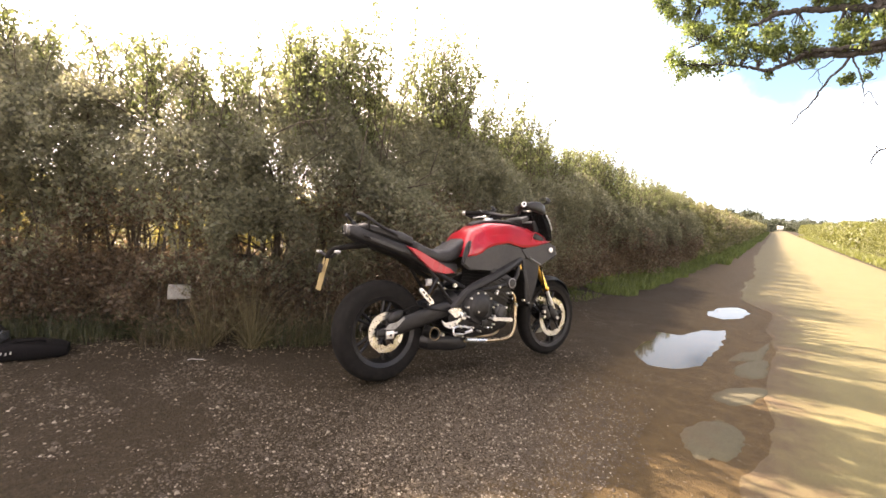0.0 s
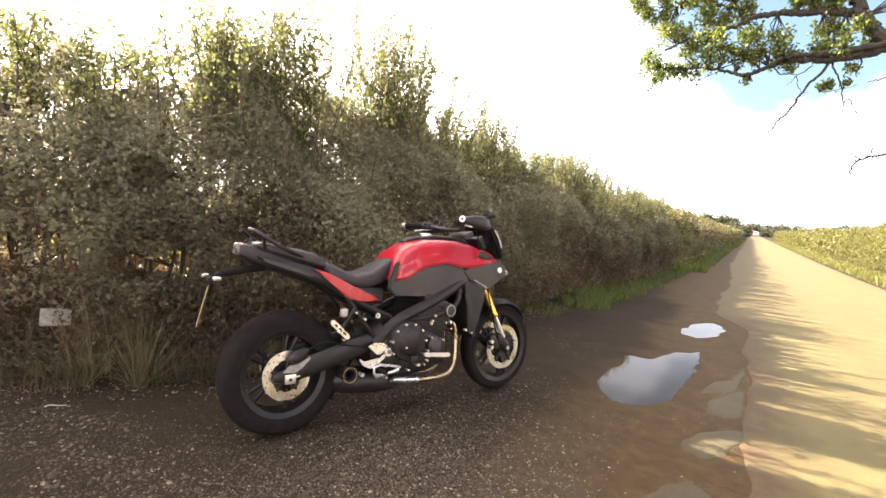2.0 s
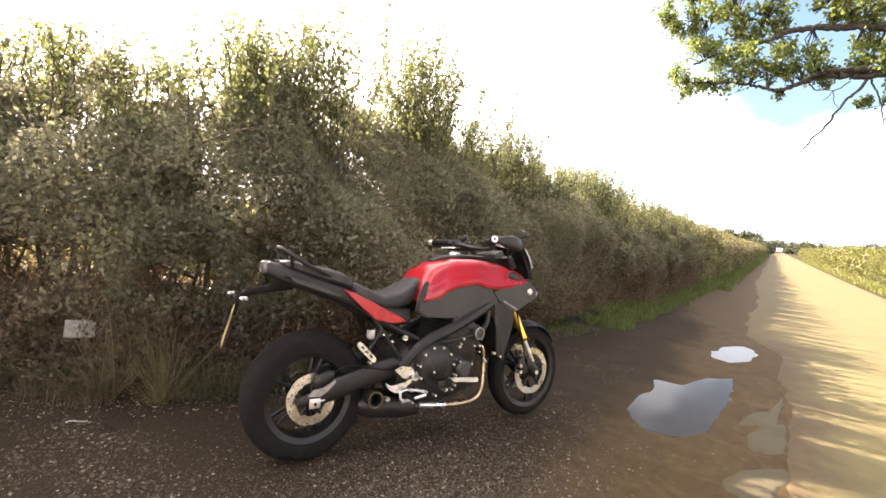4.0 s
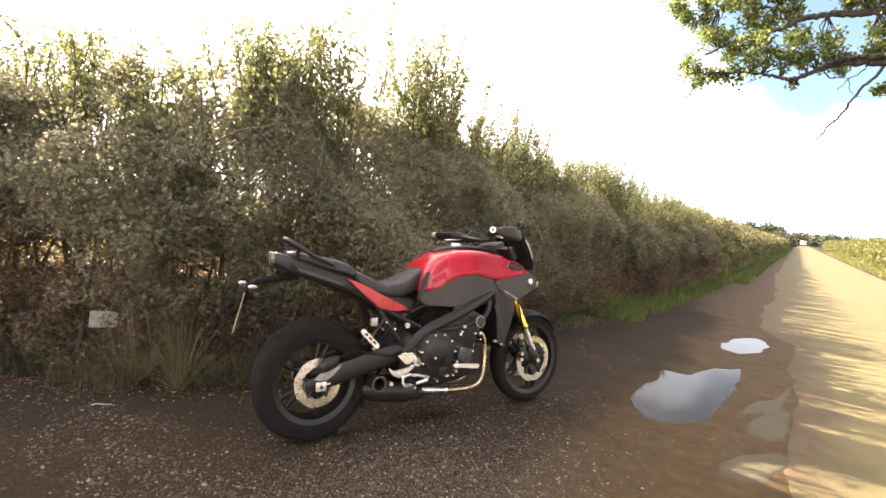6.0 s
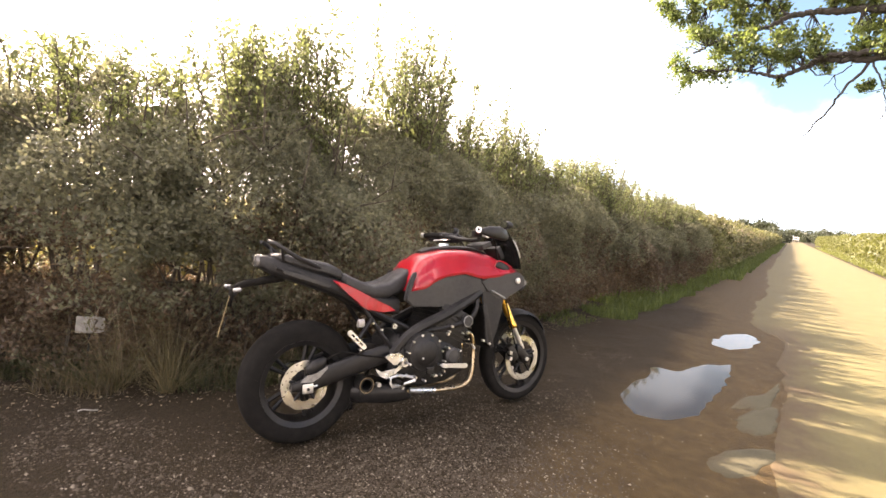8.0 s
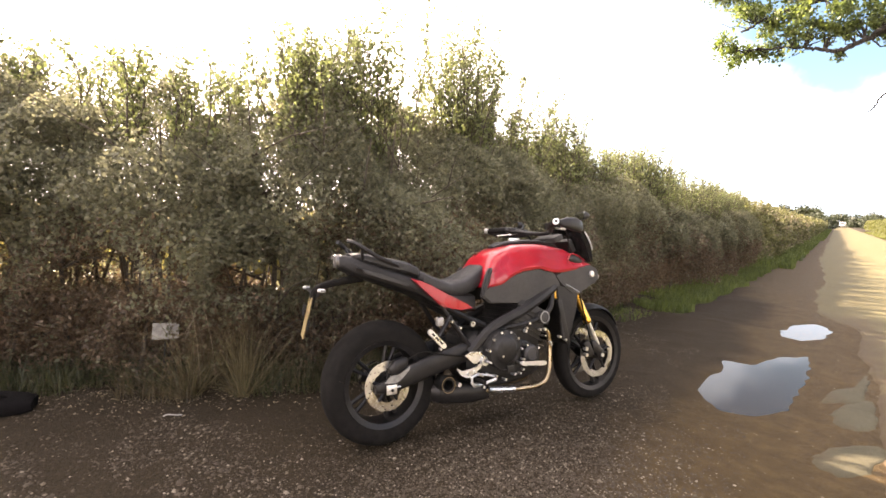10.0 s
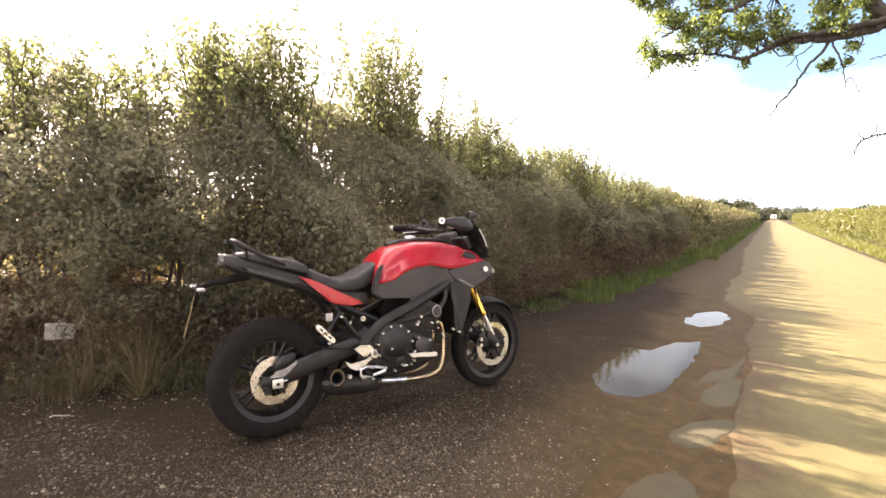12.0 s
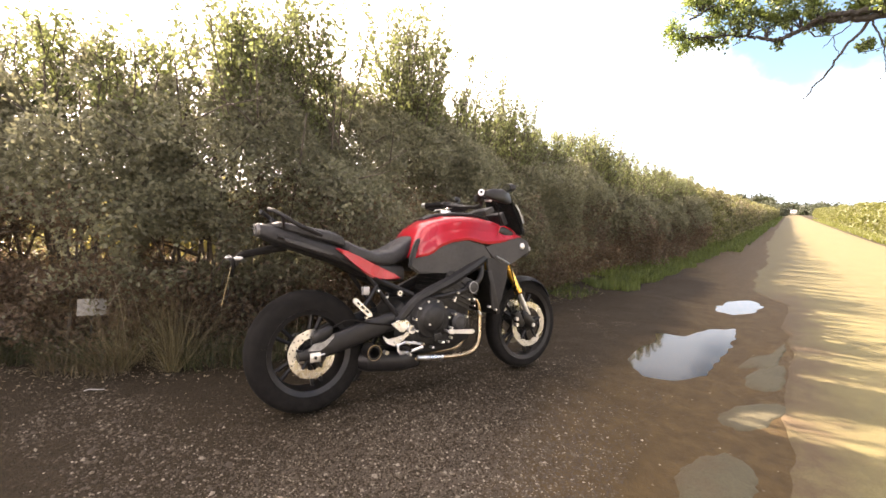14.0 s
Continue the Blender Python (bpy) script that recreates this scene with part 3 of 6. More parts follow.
def hedge_leaves(s0, s1, count, depth, gap=True, seed=3):
    """Leaf places in a stretch of hedge, clumped, thinner round the stems."""
    s = rng.uniform(s0, s1, count)
    top = top_height(s)
    u = rng.random(count)
    h = 0.12 + (top + 0.34 - 0.12) * u ** 0.8
    bulge = np.interp(s, [10.5, 13], [0.28, 0.12]) * np.sin(np.clip(h / top, 0, 1) * math.pi)
    d = rng.beta(0.9, 1.3, count) * depth
    p, into = along(s)
    q = np.stack([s, d, h], 1)
    d = d - bulge + 0.45 * np.clip((h / top - 0.7) / 0.3, 0, 1.4) ** 1.5 + (value_noise(q, 1.2, 31) - 0.5) * 0.6 + (value_noise(q, 3.3, 32) - 0.5) * 0.3
    keep = value_noise(q, 2.3, seed) * 0.6 + value_noise(q, 5.5, seed + 1) * 0.4
    if gap:
        slot = 0.7 * np.exp(-((h - 0.74) / 0.17) ** 2) * np.interp(s, [5.5, 6.3, 8.2, 8.7, 9.1, 10.3, 10.8], [0, 1, 1, 0.3, 0.8, 0.8, 0])
        keep = keep * (1 - slot) + slot * value_noise(np.stack([s * 1.6, s * 0, h * 0.8], 1), 5.0, seed + 2)
    thr = np.interp(s, [7.5, 9.0], [0.33, 0.305])
    if gap:
        low = np.exp(-((h - 0.74) / 0.18) ** 2)
        thr += low * np.interp(s, [4, 5.5, 6.4, 8.1, 8.6, 9.2, 10.2, 11], [0.02, 0.06, 0.19, 0.19, 0.07, 0.13, 0.13, 0.03])
        thr -= np.exp(-((h - 0.35) / 0.2) ** 2) * np.interp(s, [7.0, 8.5], [0.15, 0.08])
    thr += np.clip((h - top + 0.40) / 0.74, 0, 1) ** 1.1 * 0.36
    # the small board stands clear of the leaves
    ok = (keep > thr) & ~((np.abs(s - 7.26) < 0.17) & (d < 0.16) & (np.abs(h - 0.38) < 0.15))
    xy = p + into * d[:, None]
    return np.stack([xy[:, 0], xy[:, 1], h], 1)[ok]


def stems_mesh(s0, s1, n, depth, seed, parent):
    r = np.random.default_rng(seed)
    for _ in range(n):
        bm = bmesh.new()
        s = np.array([r.uniform(s0, s1)])
        p, into = along(s)
        d = r.uniform(0.15, depth * 0.8)
        x, y = (p + into * d)[0]
        hgt = float(top_height(s)[0]) * r.uniform(0.6, 0.98)
        rad = r.uniform(0.006, 0.02)
        lean = r.normal(0, 0.1, 2)
        pts = [Vector((x + lean[0] * k * hgt / 5 + r.normal(0, 0.025), y + lean[1] * k * hgt / 5 + r.normal(0, 0.025), -0.05 + k * (hgt + 0.05) / 5)) for k in range(6)]
        tube(bm, pts, [rad * (1 - 0.14 * k) for k in range(6)], 5)
        for _k in range(4):
            i = r.integers(1, 5)
            a = r.uniform(0, 6.28)
            l = r.uniform(0.25, 0.7)
            q = pts[i]
            e = q + Vector((math.cos(a) * l, math.sin(a) * l, l * r.uniform(0.2, 0.9)))
            tube(bm, [q, (q + e) / 2 + Vector((0, 0, 0.04)), e], [rad * 0.5, rad * 0.35, rad * 0.15], 4, False)
        part("stem", bm, M_BARK, parent)


def shoots(s0, s1, n, seed, parent, leafmat, size=0.034, density=1.0):
    """Leafy sprays standing out of the top: a bent shoot with side twigs, leaves all along both."""
    r = np.random.default_rng(seed)
    cs = []
    trial = r.uniform(s0, s1, 4000)
    tuft = value_noise(np.stack([trial, trial * 0, trial * 0], 1), 4.5, 24)
    weight = np.clip(spray_height(trial) - top_height(trial) + 0.05, 0.06, 1) * np.clip((tuft - 0.2) * 2, 0.3, 1)
    pick = trial[r.random(4000) < weight / weight.max()]
    for _ in range(n):
        bm = bmesh.new()
        # the sprays stand in tufts, thickest where they are tallest
        s = np.array([pick[r.integers(len(pick))] + r.normal(0, 0.03)])
        p, into = along(s)
        x, y = (p + into * r.uniform(0.25, 0.95))[0]
        body = float(top_height(s)[0])
        t0 = body - r.uniform(0.3, 0.6)
        tip = body + (float(spray_height(s)[0]) - body) * r.uniform(0.35, 1.05) ** 0.7
        l = max(0.35, tip - t0)
        lx, ly = r.normal(0, 0.12, 2)
        bend = r.normal(0, 0.06, 2)
        a, c = Vector((x, y, t0)), Vector((x + lx * l, y + ly * l, t0 + l))
        b = a.lerp(c, 0.5) + Vector((bend[0], bend[1], 0.03))
        tube(bm, [a, b, c], [0.007, 0.005, 0.002], 4, False)
        lines = [(a, b, c, 1.0)]
        for k in range(int(4 + l * 9)):
            f = r.uniform(0.05, 0.9)
            q = a.lerp(b, f * 2) if f < 0.5 else b.lerp(c, f * 2 - 1)
            t = r.uniform(0, 6.28)
            e = (0.06 + 0.15 * (1 - f)) * r.uniform(0.5, 1.3)
            m = q + Vector((math.cos(t) * e * 0.6, math.sin(t) * e * 0.6, e * 0.5))
            w = q + Vector((math.cos(t) * e, math.sin(t) * e, e * r.uniform(0.9, 1.5)))
            tube(bm, [q, m, w], [0.003, 0.0025, 0.0015], 3, False)
            lines.append((q, m, w, 0.0))
        for a, b, c, main in lines:
            run = (b - a).length + (c - b).length
            for k in range(int(run * 56 * density)):
                f = r.random()
                q = a.lerp(b, f * 2) if f < 0.5 else b.lerp(c, f * 2 - 1)
                w = 0.024 if main else 0.019
                cs.append((q.x + r.normal(0, w), q.y + r.normal(0, w), q.z + r.normal(0, 0.02)))
        part("shoot", bm, M_BARK, parent)
    v, f = leaf_soup(np.array(cs), size, 0.3, 0.2, 0.75)
    soup("shoot_leaves", v, f, leafmat, parent)["kind"] = "stuff"


def bush(s0, s1, count, size, seed, n_stems, n_shoots, depth=1.35):
    b = thing("hedge_bush", "tall overgrown hawthorn hedge bush, dark and backlit", "hedge", group="roadside hedge")
    pts = hedge_leaves(s0 - 0.15, s1 + 0.15, count, depth)
    # a thicker tangle of twiggy brush close to the ground
    n = int((s1 - s0) * 15000) if s1 < 14 else 0
    s = rng.uniform(s0, s1, n)
    p, into = along(s)
    h = 0.04 + 0.56 * rng.random(n) ** 0.8
    d = rng.uniform(0.12, 1.0, n)
    pts = np.concatenate([pts, np.concatenate([p + into * d[:, None], h[:, None]], 1)])
    # dead brown brush low down, living leaves above
    brown = rng.random(len(pts)) < np.clip((1.15 + 1.1 * (value_noise(pts, 1.7, 33) - 0.5) - pts[:, 2]) / 0.6, 0, 0.95)
    v, f = leaf_soup(pts[~brown], size)
    soup("foliage", v, f, M_LEAF, b)["kind"] = "stuff"
    v, f = leaf_soup(pts[brown], size * 1.0, 0.5, 0.1, 0.40)
    soup("dead_brush", v, f, M_DEAD, b)["kind"] = "stuff"
    if n_stems:
        stems_mesh(s0, s1, n_stems, depth, seed, b)
    if n_shoots:
        shoots(s0, s1, n_shoots, seed + 100, b, M_SHOOT)
    return b


EDGES = [1.5, 3.4, 5.0, 6.4, 7.7, 9.0, 10.3, 11.8, 13.6, 16.0, 19.0, 23.0]
for i, (a, b) in enumerate(zip(EDGES, EDGES[1:])):
    L = b - a
    nearness = 1.0 if b < 14 else 0.6
    bush(a, b, int(L * (76000 if 6 < b < 10.5 else 60000) * nearness), 0.031 if b < 14 else 0.05, 40 + i, int(L * (26 if b < 12 else 8)), int(L * (40 if 8 < b < 17 else 24)))
for i, (a, b) in enumerate([(23, 32), (32, 48), (48, 80), (80, 158)]):
    h = thing("hedge", "long hedge running along the lane into the distance", "hedge", group="roadside hedge")
    size = (0.11, 0.16, 0.25, 0.4)[i]
    v, f = leaf_soup(hedge_leaves(a, b, (45000, 40000, 32000, 26000)[i], 1.3, False), size)
    soup("foliage", v, f, M_LEAF_FAR, h)["kind"] = "stuff"
    if i < 2:
        shoots(a, b, 70, 300 + i, h, M_LEAF_FAR, 0.08, 0.5)

# hedge on the far side of the lane
def right_hedge(y0, y1, count, size, seed):
    h = thing("hedge", "sunlit trimmed hedge on the grassy far verge", "hedge", group="far side hedge")
    y = rng.uniform(y0, y1, count)
    q1 = np.stack([y, y * 0, y * 0], 1)
    top = np.interp(y, [0, 14, 40, 160], [2.9, 2.75, 2.3, 2.2]) + (value_noise(q1, 0.35, 61) - 0.5) * 0.8 + (value_noise(q1, 1.3, 62) - 0.5) * 0.3
    z = 0.15 + (top - 0.15) * rng.random(count) ** 0.7
    d = rng.beta(0.8, 1.6, count) * 1.6
    q = np.stack([d, y, z], 1)
    x = 4.9 + d - 0.35 * np.sin(z / top * math.pi) + (value_noise(q, 0.9, 63) - 0.5) * 0.6
    ok = value_noise(q, 1.9, 64) > 0.30
    v, f = leaf_soup(np.stack([x, y, z], 1)[ok], size)
    soup("foliage", v, f, M_LEAF_BRIGHT, h)["kind"] = "stuff"


right_hedge(-8, 2, 9000, 0.11, 4)
right_hedge(2, 18, 60000, 0.06, 1)
right_hedge(18, 45, 90000, 0.075, 2)
right_hedge(45, 160, 60000, 0.2, 3)

# ---- grass, litter, stones ----
def blades(xy, height, width, lean=0.55):
    n = len(xy)
    h = height * (0.25 + 1.1 * rng.random(n) ** 1.5)
    a = rng.uniform(0, 2 * math.pi, n)
    dx, dy = np.cos(a), np.sin(a)
    le = lean * rng.random(n) * h
    h = h / np.sqrt(1 + 0.6 * (le / h) ** 2)
    b = rng.uniform(0, 2 * math.pi, n)
    wx, wy = np.cos(b) * width / 2, np.sin(b) * width / 2
    z0 = np.full(n, -0.02)
    p0 = np.stack([xy[:, 0] - wx, xy[:, 1] - wy, z0], 1)
    p1 = np.stack([xy[:, 0] + wx, xy[:, 1] + wy, z0], 1)
    m0 = np.stack([xy[:, 0] + dx * le * 0.35 + wx * 0.8, xy[:, 1] + dy * le * 0.35 + wy * 0.8, h * 0.6], 1)
    m1 = np.stack([xy[:, 0] + dx * le * 0.35 - wx * 0.8, xy[:, 1] + dy * le * 0.35 - wy * 0.8, h * 0.6], 1)
    t = np.stack([xy[:, 0] + dx * le, xy[:, 1] + dy * le, h * 0.95], 1)
    v = np.stack([p0, p1, m0, m1, t], 1).reshape(-1, 3)
    f = np.arange(n)[:, None] * 5
    faces = np.concatenate([f + np.array([0, 1, 2]), f + np.array([0, 2, 3]), f + np.array([3, 2, 4])])
    return v, faces


def grass_band(name, label, s0, s1, count, d0, d1, height, width, material, power=1.0, lean=0.55):
    s = rng.uniform(s0, s1, count)
    p, into = along(s)
    d = d0 + (d1 - d0) * rng.random(count) ** power
    q = np.stack([s, d, d * 0], 1)
    d = d + (value_noise(q, 1.4, 71) - 0.5) * 0.25
    ok = value_noise(q, 3.0, 72) > 0.3
    v, f = blades((p + into * d[:, None])[ok], height, width, lean)
    return tagged(soup(name, v, f, material), label, "grass", kind="stuff")


grass_band("verge_grass", "short green grass at the foot of the hedge", 13.2, 24, 24000, -0.55, 0.5, 0.13, 0.012, M_GRASS)
grass_band("verge_grass", "thin first tufts of the green verge", 12.0, 14.2, 2600, -0.35, 0.4, 0.10, 0.010, M_GRASS)
grass_band("verge_grass", "green grass verge along the distant hedge", 24, 60, 16000, -0.9, 0.4, 0.18, 0.03, M_GRASS)
grass_band("verge_grass", "green grass verge along the distant hedge", 60, 155, 9000, -1.1, 0.4, 0.22, 0.09, M_GRASS)
grass_band("verge_grass", "sparse low weeds, coloured dark for shade, at the foot of the hedge", 4, 13.2, 12000, -0.12, 0.8, 0.12, 0.008, M_SHADE_GRASS, 0.8, 1.1)
grass_band("dry_grass", "tangled dry grass stalks under the hedge", 4, 12.5, 3000, -0.05, 0.9, 0.24, 0.004, M_DRY, 0.8, 2.2)
grass_band("verge_grass", "tufted grass hiding the hedge foot, its green darkened for shade", 3, 9.5, 14000, -0.22, 0.3, 0.20, 0.006, M_SHADE_GRASS, 1.0, 1.5)
grass_band("dry_grass", "dull dry tufts hiding the hedge foot", 3, 9.5, 1600, -0.14, 0.3, 0.24, 0.004, M_DRY, 1.0, 2.2)
grass_band("dry_grass", "dry tussock growing round the small board", 8.0, 8.7, 500, -0.20, 0.1, 0.28, 0.004, M_DRY, 1.0, 1.8)
grass_band("dry_grass", "tall clump of dry straw-coloured grass", 7.50, 7.88, 2300, -0.20, 0.10, 0.70, 0.0035, M_TUSSOCK, 1.0, 1.7)
grass_band("dry_grass", "tangled grass hiding the foot of the small board", 7.0, 7.7, 700, -0.32, -0.08, 0.22, 0.005, M_DRY, 1.0, 1.5)
# ripe golden growth in the field behind the hedge
n = 7000
xy = np.stack([rng.uniform(-9.5, -7.0, n), rng.uniform(-4, 16, n)], 1)
v, f = blades(xy, 1.45, 0.05, 0.4)
tagged(soup("field_grass", v, f, M_FIELD), "tall sunlit golden growth in the field behind the hedge", "grass", kind="stuff")
n = 18000
yy = rng.random(n) ** 1.6 * 128 - 6
xx = 3.25 + rng.random(n) ** 0.8 * 1.7
v, f = blades(np.stack([xx, yy], 1), 0.22, 0.035)
tagged(soup("verge_grass", v, f, M_VERGE_SUN), "sunlit grass verge beside the far hedge", "grass", kind="stuff")
# pale seed heads at the foot of the distant hedge
cs = np.stack([rng.normal(-2.5, 0.25, 2600), 15 + rng.random(2600) ** 0.8 * 30, 0.4 + rng.random(2600) ** 1.2 * 1.4], 1)
cs = cs[value_noise(cs, 0.7, 81) * 0.5 + value_noise(cs, 2.1, 82) * 0.5 > 0.54]
v, f = leaf_soup(cs, 0.075)
tagged(soup("seed_heads", v, f, M_SEED), "pale brown fluffy weed seed heads", "weeds", kind="stuff")


def pebbles(name, label, xy, size, z, material):
    n = len(xy)
    base = np.array([(1, 0, -0.3), (-1, 0, -0.3), (0, 1, -0.3), (0, -1, -0.3), (0.2, 0.1, 1)], float)
    tri = np.array([(0, 2, 4), (2, 1, 4), (1, 3, 4), (3, 0, 4)])
    sc = size * np.exp(rng.normal(0, 0.45, n))[:, None, None] * (1 + rng.uniform(-0.4, 0.4, (n, 5, 1)))
    v = base[None] * sc * np.array([1, 1, 0.6])
    a = rng.uniform(0, 6.28, n)
    c, s = np.cos(a)[:, None], np.sin(a)[:, None]
    v = np.stack([v[..., 0] * c - v[..., 1] * s, v[..., 0] * s + v[..., 1] * c, v[..., 2]], -1)
    v += np.stack([xy[:, 0], xy[:, 1], ground_height(xy[:, 0], xy[:, 1]) + z], 1)[:, None]
    f = (np.arange(n)[:, None, None] * 5 + tri[None]).reshape(-1, 3)
    return tagged(soup(name, v.reshape(-1, 3), f, material), label, "gravel", kind="stuff")


n = 60000
xy = np.stack([rng.uniform(-5.6, -0.8, n), rng.random(n) * 6.0 - 0.6], 1)
q3 = np.stack([xy[:, 0], xy[:, 1], np.zeros(n)], 1)
wetd = np.minimum.reduce([poly_dist(xy[:, 0], xy[:, 1], p) for p in (PUDDLE_A, PUDDLE_B)])
# densest in front of the wheels, thin elsewhere
dense = np.exp(-((xy[:, 0] + 1.55) / 0.75) ** 2 - ((xy[:, 1] - 1.9) / 1.1) ** 2) + 0.7 * np.exp(-((xy[:, 0] + 3.0) / 0.55) ** 2 - ((xy[:, 1] - 1.05) / 0.5) ** 2)
ok = (value_noise(q3, 1.6, 91) * 0.6 + value_noise(q3, 6, 92) * 0.4 > 0.57 - 0.24 * dense) & (wetd > 0.25)
pebbles("gravel", "small loose stones trodden into the dirt", xy[ok], 0.0036, 0.002, M_STONE)
n = 60000
xy = np.stack([rng.normal(-1.5, 0.5, n), rng.normal(1.75, 0.7, n)], 1)
q3 = np.stack([xy[:, 0], xy[:, 1], np.zeros(n)], 1)
ok = (value_noise(q3, 2.2, 93) * 0.6 + value_noise(q3, 7, 94) * 0.4 > 0.22) & (xy[:, 0] < -0.9)
pebbles("gravel", "fine pale grit scattered on the dirt", xy[ok], 0.0033, 0.002, M_STONE)
n = 1200
xy = np.stack([rng.uniform(-0.9, -0.3, n), rng.uniform(1.0, 9.0, n)], 1)
wetd = np.minimum.reduce([poly_dist(xy[:, 0], xy[:, 1], p) for p in (PUDDLE_A, PUDDLE_B)])
pebbles("gravel", "grit along the broken edge of the lane", xy[wetd > 0.12], 0.0035, 0.003, M_STONE)
n = 6500
xy = np.stack([rng.normal(-3.0, 0.8, n), rng.normal(0.95, 0.45, n)], 1)
q3 = np.stack([xy[:, 0], xy[:, 1], np.zeros(n)], 1)
pebbles("gravel", "coarse grey stones in front of the hedge", xy[(value_noise(q3, 2.4, 95) > 0.38) & (xy[:, 1] < 1.5)], 0.0052, 0.002, M_STONE)
# fallen leaves and straw at the hedge foot
s = rng.uniform(3, 13, 4200)
p, into = along(s)
xy = p - into * np.abs(rng.normal(0, 0.19, 4200))[:, None]
v, f = leaf_soup(np.stack([xy[:, 0], xy[:, 1], np.full(4200, 0.035)], 1), 0.024, 0.6, 0.0, 0.4)
v[:, 2] = np.repeat(ground_height(xy[:, 0], xy[:, 1]), 4) + (v[:, 2] - 0.035) * 0.25 + 0.006
tagged(soup("leaf_litter", v, f, M_LITTER), "fallen dry leaves and straw along the hedge foot", "leaf litter", kind="stuff")

# bent pale stalks hanging over the grass at the hedge foot
bm = bmesh.new()
r = np.random.default_rng(77)
for _ in range(9):
    s1 = np.array([r.uniform(7.5, 8.7)])
    p1, in1 = along(s1)
    x1, y1 = (p1 + in1 * r.uniform(-0.15, 0.2))[0]
    a1, l1 = r.uniform(0, 6.28), r.uniform(0.15, 0.4)
    h1 = r.uniform(0.3, 0.75)
    tube(bm, smooth_path([(x1, y1, -0.02), (x1 + math.cos(a1) * l1 * 0.2, y1 + math.sin(a1) * l1 * 0.2, h1 * 0.6), (x1 + math.cos(a1) * l1 * 0.55, y1 + math.sin(a1) * l1 * 0.55, h1), (x1 + math.cos(a1) * l1, y1 + math.sin(a1) * l1, h1 * r.uniform(0.7, 0.95))], 4), 0.0014, 4, False)
tagged(part("dry_stalks", bm, M_LITTER), "pale bent dry stalks hanging over the grass", "grass", kind="stuff")

# pale broken branch leaning out of the hedge
bm = bmesh.new()
tube(bm, smooth_path([(-3.75, 3.3, 0.55), (-3.45, 3.33, 0.72), (-3.2, 3.36, 0.80), (-3.03, 3.35, 0.88), (-3.0, 3.35, 0.92), (-3.01, 3.35, 0.99)], 4), 0.008, 6)
branch = part("branch", bm, M_BARK)
tagged(branch, "bare broken branch leaning out of the hedge", "branch")
part("broken_tip", tube(bmesh.new(), [(-3.002, 3.346, 0.905), (-2.998, 3.342, 0.94), (-3.008, 3.346, 1.0)], [0.009, 0.011, 0.007], 6), M_BOARD, branch, "pale split end")
bm = bmesh.new()
tube(bm, smooth_path([(-3.55, 3.4, 0.6), (-3.35, 3.48, 0.85), (-3.15, 3.5, 1.02), (-3.05, 3.5, 1.10)], 4), [0.008] * 4 + [0.006] * 5 + [0.004] * 4, 6)
part("twig", bm, M_BARK, branch)

# pale stick and curled leaves lying at the edge of the dirt
bm = tube(bmesh.new(), smooth_path([(-3.41, 1.28, 0.036), (-3.40, 1.30, 0.042), (-3.37, 1.33, 0.040), (-3.36, 1.36, 0.036)], 4), 0.0035, 6)
tagged(part("stick", bm, M_BOARD), "short pale stick lying on the dirt", "stick")
for k, (lx, ly) in enumerate(((-4.25, 0.95), (-4.20, 0.99))):
    bm = bmesh.new()
    rows = [[bm.verts.new((lx + (i - 3) * 0.012, ly + (j - 1) * 0.013 * (1 - abs(i - 3) / 3.6), 0.05 + 0.012 * (j - 1) ** 2 + 0.006 * math.sin(i + k))) for j in range(3)] for i in range(7)]
    for r0, r1 in zip(rows, rows[1:]):
        for j in range(2):
            bm.faces.new((r0[j], r0[j + 1], r1[j + 1], r1[j]))
    bmesh.ops.solidify(bm, geom=bm.faces[:], thickness=0.002)
    tagged(part("leaf", bm, M_SEED), "curled pale dead leaf on the dirt", "leaf", group="pale dead leaves")

